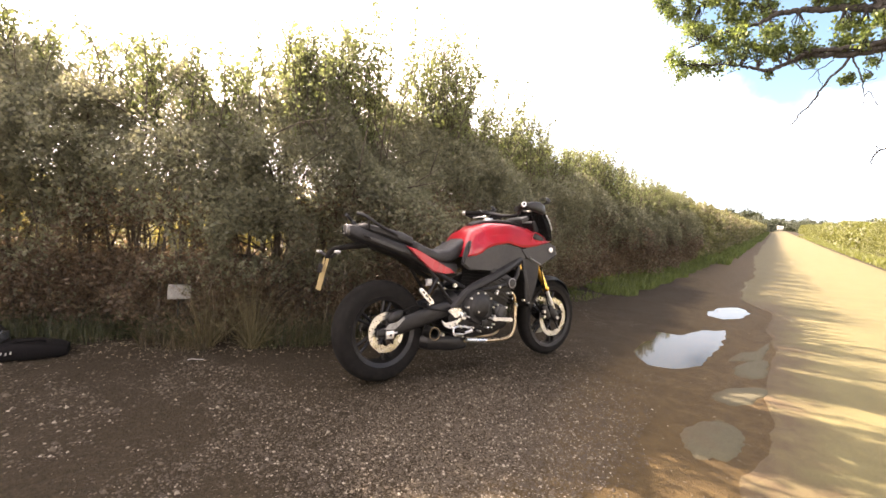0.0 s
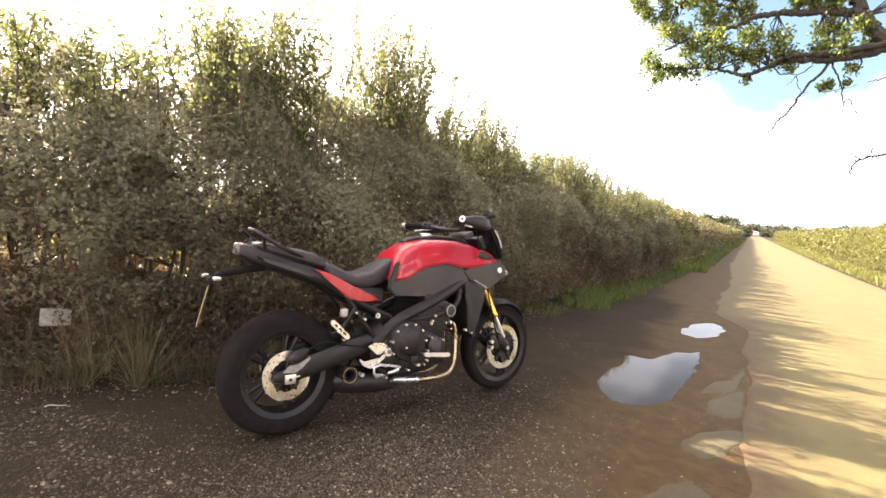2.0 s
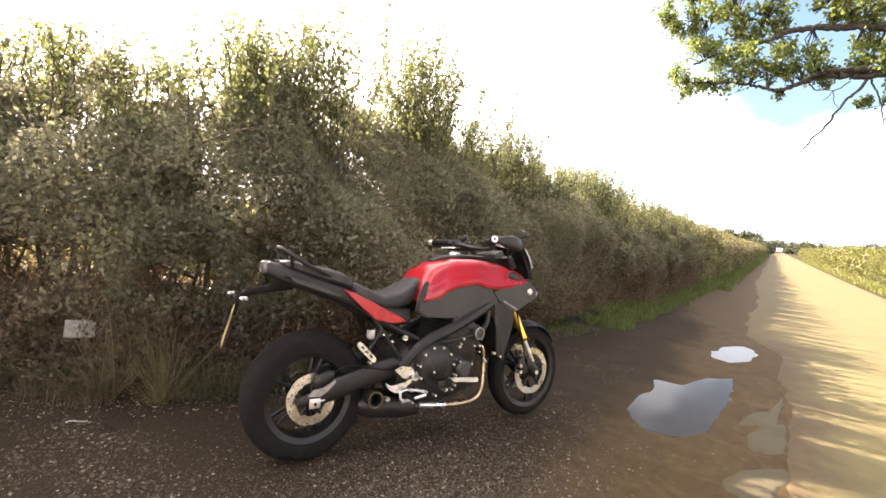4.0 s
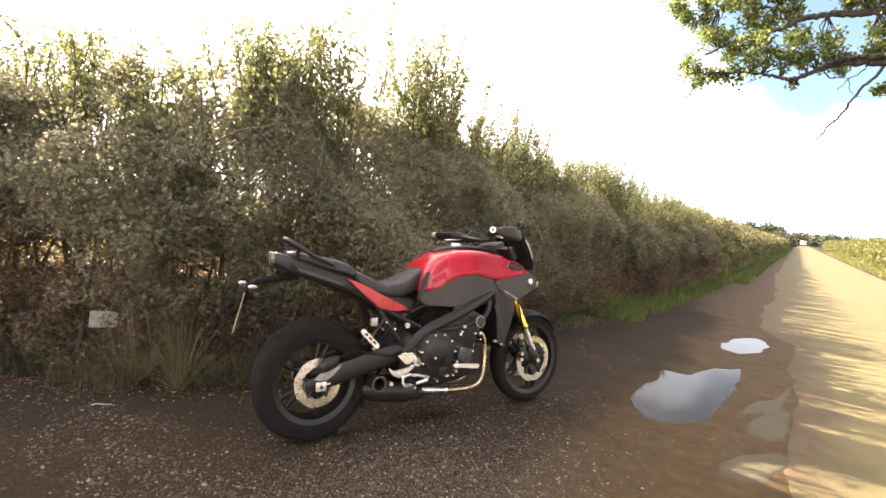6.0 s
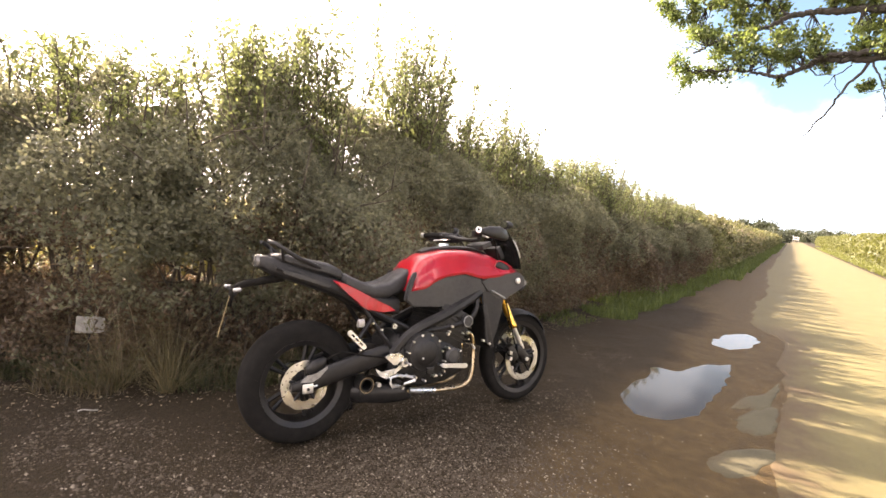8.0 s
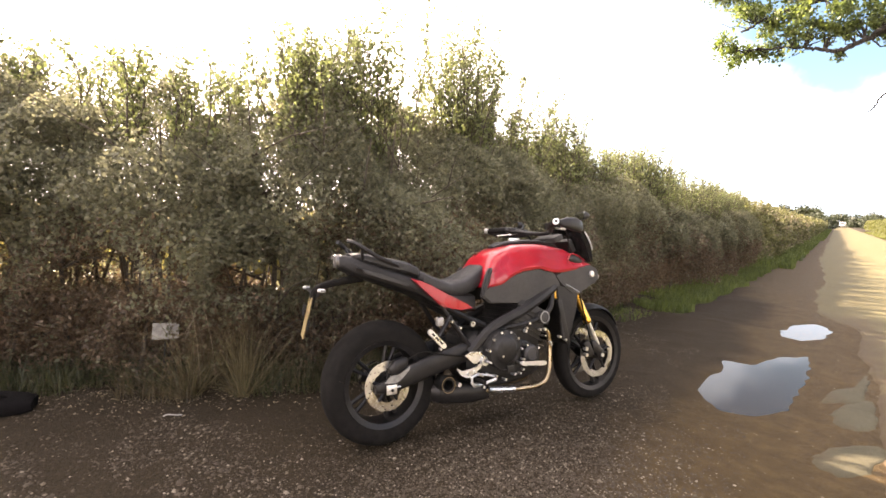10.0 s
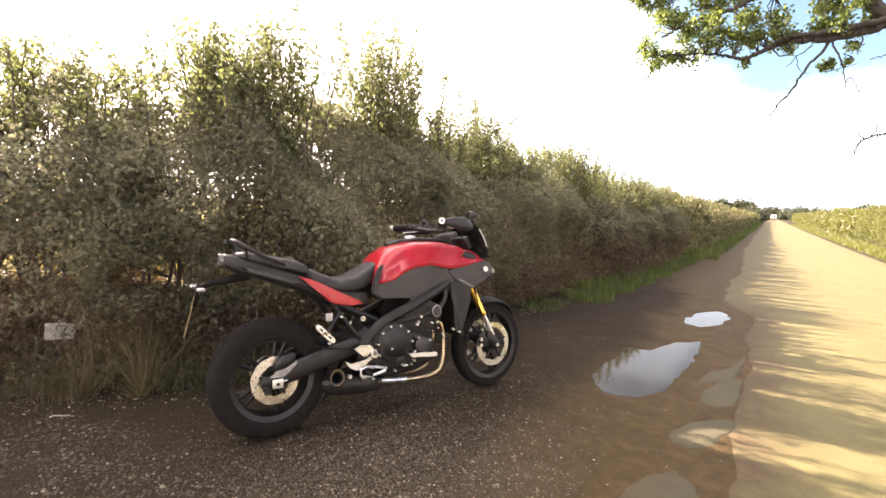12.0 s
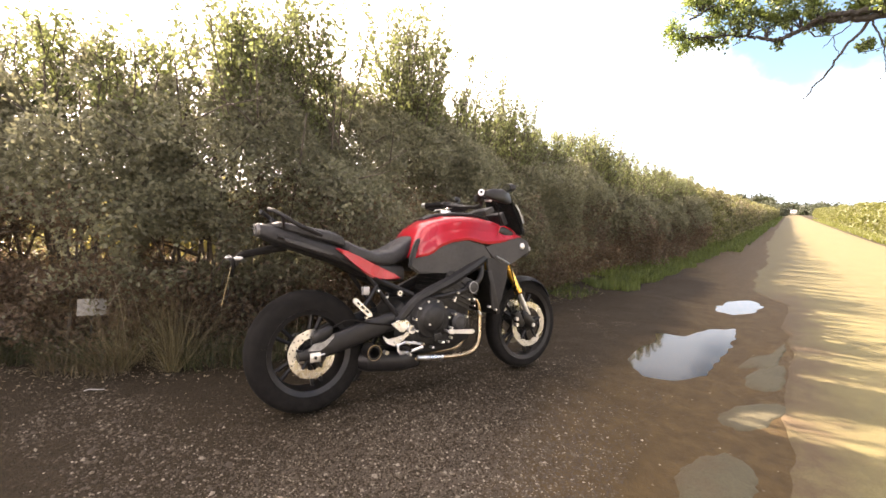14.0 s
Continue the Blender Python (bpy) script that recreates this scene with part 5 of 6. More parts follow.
def motorcycle():
    R0, F0 = Vector((-2.3, 1.94)), Vector((-1.80, 3.335))
    yaw = math.degrees(math.atan2(F0.y - R0.y, F0.x - R0.x))
    base = pose(-2.327, 1.958, 0.006, 0, 0, yaw) @ pose(0, 0, 0, -6, 0, 0) @ Matrix.Diagonal((0.965, 1, 1, 1))
    b = thing("motorcycle", "red and black adventure sports motorcycle on its stand in the gravel", "motorcycle")

    def part(name, bm, m, parent, label=""):
        return bare_part(name, bm, m, parent, label)

    def P(name, bm, m, label=""):
        return part(name, bm, m, b, label)

    RA, FA = (-0.022, 0, 0.343), (1.51, 0, 0.335)
    build_wheel(b, RA, 0.315, 0.18, (-0.098,), 0.080, 0.1225)
    build_wheel(b, FA, 0.30, 0.12, (-0.075, 0.075), 0.112, 0.149)
    # swing arm and rear axle
    bm = bmesh.new()
    for y in (-0.125, 0.125):
        loft(bm, [(-0.10, 0.343, 0.012, 0.020, y), (-0.02, 0.350, 0.016, 0.034, y), (0.08, 0.385, 0.018, 0.052, y), (0.24, 0.425, 0.020, 0.054, y * 0.98), (0.40, 0.462, 0.022, 0.052, y * 0.95), (0.48, 0.472, 0.02, 0.045, y * 0.9)], 14, 3.5)
    box(bm, (0.40, 0, 0.455), (0.08, 0.24, 0.07), 0.012)
    P("swing_arm", bm, M_FRAME, "black box-section swing arm")
    bm = bmesh.new()
    box(bm, (-0.020, -0.147, 0.336), (0.055, 0.010, 0.046), 0.003)
    tube(bm, [(-0.022, -0.158, 0.336), (-0.022, 0.158, 0.343)], 0.011, 10)
    tube(bm, [(0.005, -0.150, 0.345), (0.028, -0.150, 0.347)], 0.004, 6)
    axle = P("axle_block", bm, M_ALU, "bare alloy axle block")
    part("nut", tube(bmesh.new(), [(-0.022, -0.164, 0.336), (-0.022, -0.157, 0.336)], 0.008, 6), M_ENGINE, axle)
    bm = plate(bmesh.new(), [(-0.062, 0.372), (-0.028, 0.404), (0.022, 0.406), (0.076, 0.442), (0.080, 0.428), (0.035, 0.384), (0.002, 0.366)], -0.158, -0.148, 0.003)
    bracket = P("caliper_bracket", bm, M_CAST, "dull silver rear caliper bracket")
    bm = bmesh.new()
    loft(bm, [(-0.025, 0.425, 0.012, 0.018, -0.128), (-0.005, 0.435, 0.026, 0.036, -0.128), (0.05, 0.450, 0.026, 0.036, -0.128), (0.075, 0.458, 0.012, 0.02, -0.128)], 14, 3)
    part("brake_caliper", bm, M_FRAME, bracket, "black rear brake caliper")
    bm = lathe(bmesh.new(), [(0.075, 0.09), (0.088, 0.09), (0.088, 0.096), (0.075, 0.096)], RA, 36)
    P("sprocket", bm, M_STEEL)
    # front fork
    rake = Vector((-0.4925, 0, 0.870))
    for y in (-0.105, 0.105):
        a = Vector((1.522, y, 0.335))
        bm = tube(bmesh.new(), [a + rake * 0.08, a + rake * 0.28], 0.017, 14)
        leg = P("fork_leg", bm, M_ALU, "bright fork stanchion")
        bm = tube(bmesh.new(), [a + rake * 0.248, a + rake * 0.256, a + rake * 0.270, a + rake * 0.278, a + rake * 0.50], [0.024, 0.027, 0.027, 0.0235, 0.0235], 16)
        part("fork_tube", bm, M_GOLD, leg, "gold anodised fork tube")
        bm = tube(bmesh.new(), [a + rake * 0.50, a + rake * 0.74], 0.026, 12)
        part("fork_clamp", bm, M_FRAME, leg)
        bm = bmesh.new()
        loft(bm, [(1.43, 0.40, 0.014, 0.03, y), (1.465, 0.385, 0.020, 0.052, y), (1.505, 0.345, 0.020, 0.045, y), (1.535, 0.338, 0.014, 0.025, y)], 12, 3)
        part("axle_clamp", bm, M_FRAME, leg)
        bm = bmesh.new()
        box(bm, (1.385, y * 1.02, 0.385), (0.055, 0.05, 0.115), 0.012, (0, -28, 0))
        part("front_caliper", bm, M_FRAME, leg, "black radial brake caliper")
        for dz in (0.353, 0.391):
            bm = tube(bmesh.new(), [(1.352, y * 1.34, dz), (1.352, y * 1.1, dz)], 0.0125, 12)
            part("bolt", bm, M_ALU, leg)
    bm = tube(bmesh.new(), [(1.51, -0.13, 0.335), (1.51, 0.13, 0.335)], 0.013, 10)
    P("front_axle", bm, M_ALU)
    # front mudguard
    bm = bmesh.new()
    rows = []
    for k in range(15):
        a = radians(28 + k * 8.2)
        rows.append([bm.verts.new((1.51 + math.cos(a) * (0.325 - 0.03 * (j / 3) ** 2), j / 3 * 0.072 * (0.45 + 0.55 * min(1, k / 4)), 0.335 + math.sin(a) * (0.325 - 0.03 * (j / 3) ** 2))) for j in range(-3, 4)])
    for r0, r1 in zip(rows, rows[1:]):
        for i in range(6):
            bm.faces.new((r0[i], r0[i + 1], r1[i + 1], r1[i]))
    bmesh.ops.solidify(bm, geom=bm.faces[:], thickness=0.005)
    P("mudguard", bm, M_BLACK, "black front mudguard")
    # frame
    for y in (-1, 1):
        bm = tube(bmesh.new(), smooth_path([(1.20, y * 0.07, 0.88), (1.06, y * 0.14, 0.79), (0.82, y * 0.165, 0.68), (0.58, y * 0.155, 0.58), (0.46, y * 0.13, 0.46)], 5), 0.032, 8)
        P("frame_spar", bm, M_FRAME, "black cast frame spar")
        bm = tube(bmesh.new(), smooth_path([(1.06, y * 0.14, 0.78), (1.01, y * 0.165, 0.66), (0.86, y * 0.17, 0.60), (0.55, y * 0.155, 0.57)], 4), 0.017, 8)
        P("frame_brace", bm, M_FRAME)
        bm = tube(bmesh.new(), smooth_path([(0.56, y * 0.13, 0.60), (0.36, y * 0.125, 0.69), (0.10, y * 0.105, 0.83), (-0.18, y * 0.08, 0.93)], 4), 0.016, 8)
        P("subframe_rail", bm, M_FRAME)
        bm = tube(bmesh.new(), [(0.46, y * 0.13, 0.49), (0.38, y * 0.13, 0.59), (0.27, y * 0.12, 0.74)], 0.013, 8)
        P("subframe_strut", bm, M_FRAME)
    # engine
    bm = bmesh.new()
    loft(bm, [(0.44, 0.44, 0.12, 0.10), (0.49, 0.43, 0.165, 0.15), (0.64, 0.41, 0.185, 0.16), (0.82, 0.40, 0.18, 0.14), (0.94, 0.40, 0.15, 0.11), (0.98, 0.40, 0.10, 0.07)], 24, 4)
    eng = P("engine", bm, M_ENGINE, "black three-cylinder engine")
    bm = bmesh.new()
    box(bm, (0.85, 0, 0.60), (0.24, 0.34, 0.22), 0.025, (0, 24, 0))
    part("cylinder_block", bm, M_ENGINE, eng)
    for k in range(6):
        bm = bmesh.new()
        box(bm, (0.83 + k * 0.010, 0, 0.54 + k * 0.023), (0.262, 0.355, 0.006), 0, (0, 24, 0))
        part("fin", bm, M_ENGINE, eng)
    bm = lathe(bmesh.new(), [(0.001, -0.243), (0.062, -0.243), (0.070, -0.238), (0.078, -0.231), (0.104, -0.228), (0.111, -0.215), (0.111, -0.16), (0.001, -0.16)], (0.63, 0, 0.475), 40)
    part("clutch_cover", bm, M_ENGINE, eng, "round black clutch cover")
    bm = bmesh.new()
    box(bm, (0.655, -0.236, 0.372), (0.05, 0.012, 0.04), 0.006)
    part("cover_boss", bm, M_ENGINE, eng)
    bm = lathe(bmesh.new(), [(0.001, -0.225), (0.036, -0.222), (0.05, -0.208), (0.052, -0.16), (0.001, -0.16)], (0.828, 0, 0.432), 28)
    part("pump_cover", bm, M_GREYP, eng, "round grey pump cover")
    for k in range(4):
        a = 1.57 * k + 0.5
        x, z = 0.828 + 0.062 * math.cos(a), 0.432 + 0.055 * math.sin(a)
        part("bolt", tube(bmesh.new(), [(x, -0.214, z), (x, -0.165, z)], 0.0065, 8), M_ALU, eng)
    for k in range(11):
        a = 2 * math.pi * k / 11 + 0.1
        x, z = 0.63 + 0.112 * math.cos(a), 0.460 + (0.112 + 0.03 * (math.sin(a) < -0.4)) * math.sin(a)
        part("bolt", tube(bmesh.new(), [(x, -0.236, z), (x, -0.20, z)], 0.0062, 8), M_ALU, eng)
    part("bolt", tube(bmesh.new(), [(0.60, -0.248, 0.446), (0.60, -0.240, 0.446)], 0.006, 8), M_ALU, eng)
    # case, cylinder and hose fasteners
    for x, z, y, r_ in ((0.72, 0.33, 0.20, 0.007), (0.776, 0.348, 0.20, 0.007), (0.755, 0.328, 0.20, 0.006), (0.833, 0.599, 0.195, 0.008), (0.804, 0.558, 0.195, 0.009),
                        (0.815, 0.572, 0.195, 0.006), (0.917, 0.555, 0.19, 0.006), (0.954, 0.554, 0.19, 0.008), (0.966, 0.515, 0.18, 0.006), (1.091, 0.495, 0.172, 0.008),
                        (1.140, 0.473, 0.172, 0.007), (0.334, 0.639, 0.15, 0.006), (0.387, 0.602, 0.15, 0.006), (0.256, 0.506, 0.165, 0.006), (0.50, 0.345, 0.19, 0.006)):
        part("bolt", tube(bmesh.new(), [(x, -y - 0.003, z), (x, -y + 0.02, z)], r_, 8), M_ALU, eng)
    part("hose_clip", tube(bmesh.new(), [(0.985, -0.19, 0.482), (1.003, -0.19, 0.458)], 0.007, 8), M_ALU, eng)
    bm = lathe(bmesh.new(), [(0.007, -0.17), (0.014, -0.17), (0.014, -0.155), (0.007, -0.155)], (0.457, 0, 0.62), 16)
    part("key_lock", bm, M_ALU, eng)
    bm = plate(bmesh.new(), [(0.725, 0.393), (0.735, 0.406), (0.752, 0.404), (0.775, 0.395), (0.87, 0.387), (0.893, 0.392), (0.910, 0.387), (0.916, 0.374), (0.905, 0.362), (0.885, 0.364), (0.865, 0.371), (0.775, 0.379), (0.755, 0.378), (0.735, 0.380)], -0.246, -0.230, 0.004)
    part("water_pipe", bm, M_ALU, eng, "bright alloy water pipe bracket")
    bm = lathe(bmesh.new(), [(0.001, -0.20), (0.03, -0.198), (0.038, -0.185), (0.038, -0.15), (0.001, -0.15)], (0.945, 0, 0.625), 24)
    part("cam_cover", bm, M_GREYP, eng)
    bm = lathe(bmesh.new(), [(0.030, -0.203), (0.035, -0.202), (0.035, -0.197), (0.030, -0.197)], (0.945, 0, 0.625), 24)
    part("trim_ring", bm, M_CAST, eng)
    # exhaust
    for y, dx in ((-0.14, 0.0), (0.0, 0.01), (0.13, 0.0)):
        bm = tube(bmesh.new(), smooth_path([(0.95, y * 0.9, 0.57), (1.015 + dx, y, 0.53), (1.03 + dx, y, 0.42), (1.005, y * 1.1, 0.29), (0.93, y * 1.15, 0.235), (0.74, y * 1.1, 0.232), (0.58, y * 0.7, 0.235)], 6), 0.0135, 12)
        P("exhaust_pipe", bm, M_PIPE, "heat-stained steel exhaust pipe")
    bm = bmesh.new()
    loft(bm, [(0.24, 0.26, 0.07, 0.04), (0.28, 0.26, 0.11, 0.06), (0.48, 0.235, 0.12, 0.062), (0.60, 0.225, 0.11, 0.05), (0.64, 0.225, 0.07, 0.03)], 18, 4)
    P("silencer", bm, M_FRAME, "stubby black silencer under the engine")
    bm = lathe(bmesh.new(), [(0.030, -0.175), (0.038, -0.175), (0.04, -0.09), (0.030, -0.09)], (0.292, 0, 0.321), 24)
    outlet = P("silencer_outlet", bm, M_ENGINE)
    bm = lathe(bmesh.new(), [(0.0385, -0.179), (0.041, -0.179), (0.041, -0.174), (0.0385, -0.174)], (0.292, 0, 0.321), 28)
    part("rim", bm, M_PIPE, outlet, "heat-stained bright rim")
    bm = tube(bmesh.new(), [(0.575, -0.145, 0.252), (0.64, -0.158, 0.246), (0.735, -0.165, 0.238)], [0.014, 0.017, 0.016], 10)
    P("collector", bm, M_ALU, "bright welded exhaust collector")
    part("outlet_bolt", tube(bmesh.new(), [(0.387, -0.135, 0.300), (0.387, -0.10, 0.300)], 0.012, 8), M_ALU, outlet)
    # radiator
    bm = bmesh.new()
    box(bm, (1.13, 0, 0.58), (0.035, 0.34, 0.28), 0.008, (0, -14, 0))
    rad = P("radiator", bm, M_ENGINE)
    for k in range(12):
        bm = bmesh.new()
        box(bm, (1.152, 0, 0.47 + k * 0.02), (0.006, 0.30, 0.005), 0, (0, -14, 0))
        part("fin", bm, M_FRAME, rad)
    # tank and its covers: low facets flare outwards under a long crease
    low_x, low_z = (0.548, 0.662, 0.731, 0.814, 0.928, 1.06, 1.15, 1.234, 1.372), (0.806, 0.822, 0.868, 0.892, 0.906, 0.876, 0.882, 0.892, 0.922)
    top_x, top_z = (0.548, 0.58, 0.612, 0.657, 0.72, 0.807, 0.949, 1.071, 1.181, 1.274, 1.372), (0.820, 0.925, 0.975, 1.008, 1.034, 1.052, 1.056, 1.050, 1.030, 0.988, 0.930)
    wide_x, wide_k = (0.548, 0.70, 0.90, 1.10, 1.25, 1.372), (0.93, 0.96, 1.0, 1.0, 0.96, 0.90)
    sect = ((0.0, 0.178), (0.10, 0.182), (0.42, 0.160), (0.47, 0.156), (0.70, 0.150), (0.84, 0.136), (0.91, 0.116), (0.97, 0.075), (1.0, 0.03))
    bm = bmesh.new()
    rings = []
    for k in range(26):
        x = 0.548 + 0.824 * k / 25
        lo_, hi_, wd = np.interp(x, low_x, low_z), np.interp(x, top_x, top_z), np.interp(x, wide_x, wide_k)
        half = [(wd * w, lo_ + (hi_ - lo_) * f) for f, w in sect]
        rings.append([bm.verts.new((x, -y, z)) for y, z in half] + [bm.verts.new((x, y, z)) for y, z in half[::-1]])
    for r0, r1 in zip(rings, rings[1:]):
        for k in range(len(r0)):
            j = (k + 1) % len(r0)
            bm.faces.new((r0[k], r0[j], r1[j], r1[k]))
    bm.faces.new(rings[0][::-1])
    bm.faces.new(rings[-1])
    tank = P("fuel_tank", bm, M_RED, "glossy red fuel tank with sharp creases")
    bm = bmesh.new()
    loft(bm, [(0.70, 1.030, 0.03, 0.008), (0.76, 1.050, 0.055, 0.014), (0.90, 1.064, 0.068, 0.014), (1.05, 1.062, 0.07, 0.014), (1.17, 1.040, 0.06, 0.014), (1.24, 1.005, 0.03, 0.008)], 16, 3)
    part("tank_top_trim", bm, M_BLACK, tank, "black trim along the tank top")
    for y in (-1, 1):
        bm = bmesh.new()
        loft(bm, [(1.185, 0.962, 0.006, 0.010, y * 0.150), (1.21, 0.962, 0.012, 0.026, y * 0.150), (1.25, 0.954, 0.014, 0.032, y * 0.147), (1.29, 0.942, 0.012, 0.024, y * 0.143), (1.325, 0.930, 0.004, 0.008, y * 0.139)], 16, 2.2)
        scoop = part("air_scoop", bm, M_BLACK, tank, "dark oval air scoop")
        lip = tube(bmesh.new(), smooth_path([(1.165, y * 0.170, 0.935), (1.172, y * 0.168, 0.960), (1.195, y * 0.163, 0.985), (1.235, y * 0.158, 0.986), (1.29, y * 0.154, 0.968), (1.335, y * 0.146, 0.945)], 4), 0.0045, 6)
        part("scoop_lip", lip, M_RED, scoop, "raised glossy red lip")
        bm = plate(bmesh.new(), [(0.520, 0.76), (0.530, 0.82), (0.555, 0.885), (0.582, 0.92), (0.598, 0.912), (0.568, 0.845), (0.545, 0.765)], y * 0.140, y * 0.174, 0.008)
        part("knee_pad", bm, M_SEAT, tank, "black rubber knee pad")
        bm = plate(bmesh.new(), [(0.515, 0.765), (0.555, 0.808), (0.662, 0.828), (0.731, 0.872), (0.814, 0.896), (0.928, 0.908), (1.06, 0.882), (1.12, 0.80), (0.98, 0.745), (0.76, 0.715), (0.58, 0.72)], y * 0.135, y * 0.166, 0.008)
        P("tank_cover", bm, M_GREYP, "matt dark grey lower tank cover")
        bm = plate(bmesh.new(), [(1.05, 0.862), (1.14, 0.888), (1.25, 0.902), (1.35, 0.920), (1.432, 0.893), (1.437, 0.825), (1.36, 0.80), (1.27, 0.742), (1.19, 0.745), (1.11, 0.81)], y * 0.140, y * 0.172, 0.008)
        cowl = P("side_cowl", bm, M_GREYP, "dark grey side cowl")
        bm = lathe(bmesh.new(), [(0.001, 0), (0.016, 0.001), (0.02, 0.006), (0.02, 0.012), (0.001, 0.012)], (0, 0, 0), 18)
        bmesh.ops.transform(bm, matrix=Matrix.Translation((1.366, y * 0.180 - 0.006, 0.862)), verts=bm.verts)
        part("badge", bm, M_ALU, cowl, "round bright badge")
        bm = tube(bmesh.new(), [(1.145, y * 0.176, 0.803), (1.255, y * 0.176, 0.752)], 0.0055, 6)
        part("trim", bm, M_ALU, cowl)
        bm = plate(bmesh.new(), [(1.07, 0.80), (1.16, 0.79), (1.255, 0.748), (1.235, 0.66), (1.20, 0.54), (1.16, 0.46), (1.11, 0.48), (1.10, 0.64)], y * 0.150, y * 0.168, 0.006)
        P("radiator_shroud", bm, M_BLACK, "black radiator shroud")
        bm = plate(bmesh.new(), [(0.095, 0.874), (0.16, 0.855), (0.23, 0.824), (0.36, 0.760), (0.44, 0.724), (0.480, 0.698), (0.40, 0.696), (0.315, 0.706), (0.27, 0.728), (0.20, 0.787), (0.14, 0.838)], y * 0.122, y * 0.144, 0.007)
        P("side_panel", bm, M_RED, "red tapering side panel")
    bm = lathe(bmesh.new(), [(0.001, 0.006), (0.032, 0.006), (0.036, 0.0), (0.036, -0.01), (0.001, -0.01)], (0, 0, 0), 20)
    bmesh.ops.transform(bm, matrix=Matrix.Translation((0.88, 0, 1.082)) @ Matrix.Rotation(radians(90), 4, "X"), verts=bm.verts)
    part("filler_cap", bm, M_ALU, tank)
    # seat and tail
    bm = bmesh.new()
    loft(bm, [(0.150, 0.888, 0.09, 0.020), (0.18, 0.872, 0.125, 0.036), (0.25, 0.836, 0.14, 0.040), (0.34, 0.806, 0.14, 0.038), (0.44, 0.812, 0.125, 0.048), (0.52, 0.842, 0.11, 0.058), (0.58, 0.88, 0.095, 0.052), (0.61, 0.905, 0.07, 0.03)], 24, 4)
    P("rider_seat", bm, M_SEAT, "black vinyl rider's seat")
    bm = bmesh.new()
    loft(bm, [(-0.20, 0.988, 0.06, 0.010), (-0.17, 0.985, 0.10, 0.020), (-0.08, 0.963, 0.125, 0.028), (0.01, 0.940, 0.135, 0.034), (0.09, 0.924, 0.13, 0.035), (0.15, 0.902, 0.12, 0.030), (0.178, 0.886, 0.09, 0.015)], 24, 4)
    P("pillion_seat", bm, M_SEAT, "black vinyl pillion seat")
    bm = bmesh.new()
    loft(bm, [(-0.262, 0.964, 0.040, 0.024), (-0.245, 0.962, 0.060, 0.034), (-0.18, 0.938, 0.092, 0.046), (-0.03, 0.888, 0.116, 0.046), (0.12, 0.838, 0.122, 0.046), (0.27, 0.772, 0.122, 0.048), (0.40, 0.735, 0.118, 0.05), (0.52, 0.72, 0.10, 0.05)], 24, 4.5)
    tail = P("tail_unit", bm, M_BLACK, "slim black tail unit")
    bm = bmesh.new()
    loft(bm, [(-0.276, 0.964, 0.030, 0.026), (-0.268, 0.964, 0.046, 0.032), (-0.246, 0.964, 0.052, 0.034)], 16, 4)
    part("tail_light", bm, M_TAIL, tail, "pale smoked tail light")
    for y in (-1, 1):
        bm = plate(bmesh.new(), [(-0.16, 0.925), (-0.05, 0.895), (0.10, 0.842), (0.08, 0.832), (-0.06, 0.876), (-0.15, 0.905)], y * 0.112, y * 0.126, 0.003)
        part("tail_crease", bm, M_GREYP, tail, "raised grey edge along the tail")
        bm = tube(bmesh.new(), smooth_path([(0.03, y * 0.128, 0.935), (-0.02, y * 0.142, 0.955), (-0.087, y * 0.146, 0.982), (-0.150, y * 0.138, 1.020), (-0.195, y * 0.115, 1.050), (-0.222, y * 0.085, 1.060)], 5), 0.0105, 8)
        rail = P("grab_rail", bm, M_FRAME, "black pillion grab rail")
        part("rail_stay", tube(bmesh.new(), [(-0.165, y * 0.128, 1.03), (-0.150, y * 0.10, 0.965)], 0.008, 6), M_FRAME, rail)
        bm = tube(bmesh.new(), [(-0.36, y * 0.03, 0.80), (-0.37, y * 0.12, 0.825)], 0.008, 6)
        stalk = P("indicator", bm, M_BLACK)
        bm = bmesh.new()
        loft(bm, [(-0.39, 0.83, 0.008, 0.007, y * 0.15), (-0.38, 0.83, 0.02, 0.011, y * 0.15), (-0.36, 0.83, 0.02, 0.011, y * 0.15), (-0.352, 0.83, 0.01, 0.006, y * 0.15)], 12, 2.5)
        part("lens", bm, M_CLEAR, stalk, "pale indicator lens")
    bm = tube(bmesh.new(), smooth_path([(-0.12, 0, 0.88), (-0.25, 0, 0.86), (-0.355, 0, 0.83), (-0.385, 0, 0.74)], 4), [0.024, 0.022, 0.021, 0.02, 0.019, 0.018, 0.018, 0.017, 0.017, 0.016, 0.014, 0.012, 0.012], 10)
    hanger = P("plate_hanger", bm, M_RUBBER, "black number plate hanger")
    bm = bmesh.new()
    box(bm, (-0.405, 0, 0.70), (0.003, 0.15, 0.19), 0.0, (0, 14, 0))
    bmesh.ops.rotate(bm, verts=bm.verts, cent=(-0.405, 0, 0.70), matrix=Matrix.Rotation(radians(-9), 3, "Z"))
    part("number_plate", bm, M_YELLOW, hanger, "yellow plate with plain dark bars")
    for r_ in range(2):
        for k in range(4):
            bm = bmesh.new()
            box(bm, (-0.409 + 0.017 * (r_ - 0.5) * 1.1, -0.054 + k * 0.036, 0.735 - r_ * 0.075), (0.003, 0.022, 0.05), 0, (0, 14, 0))
            bmesh.ops.rotate(bm, verts=bm.verts, cent=(-0.405, 0, 0.70), matrix=Matrix.Rotation(radians(-9), 3, "Z"))
            part("plate_bar", bm, M_BLACK, hanger)
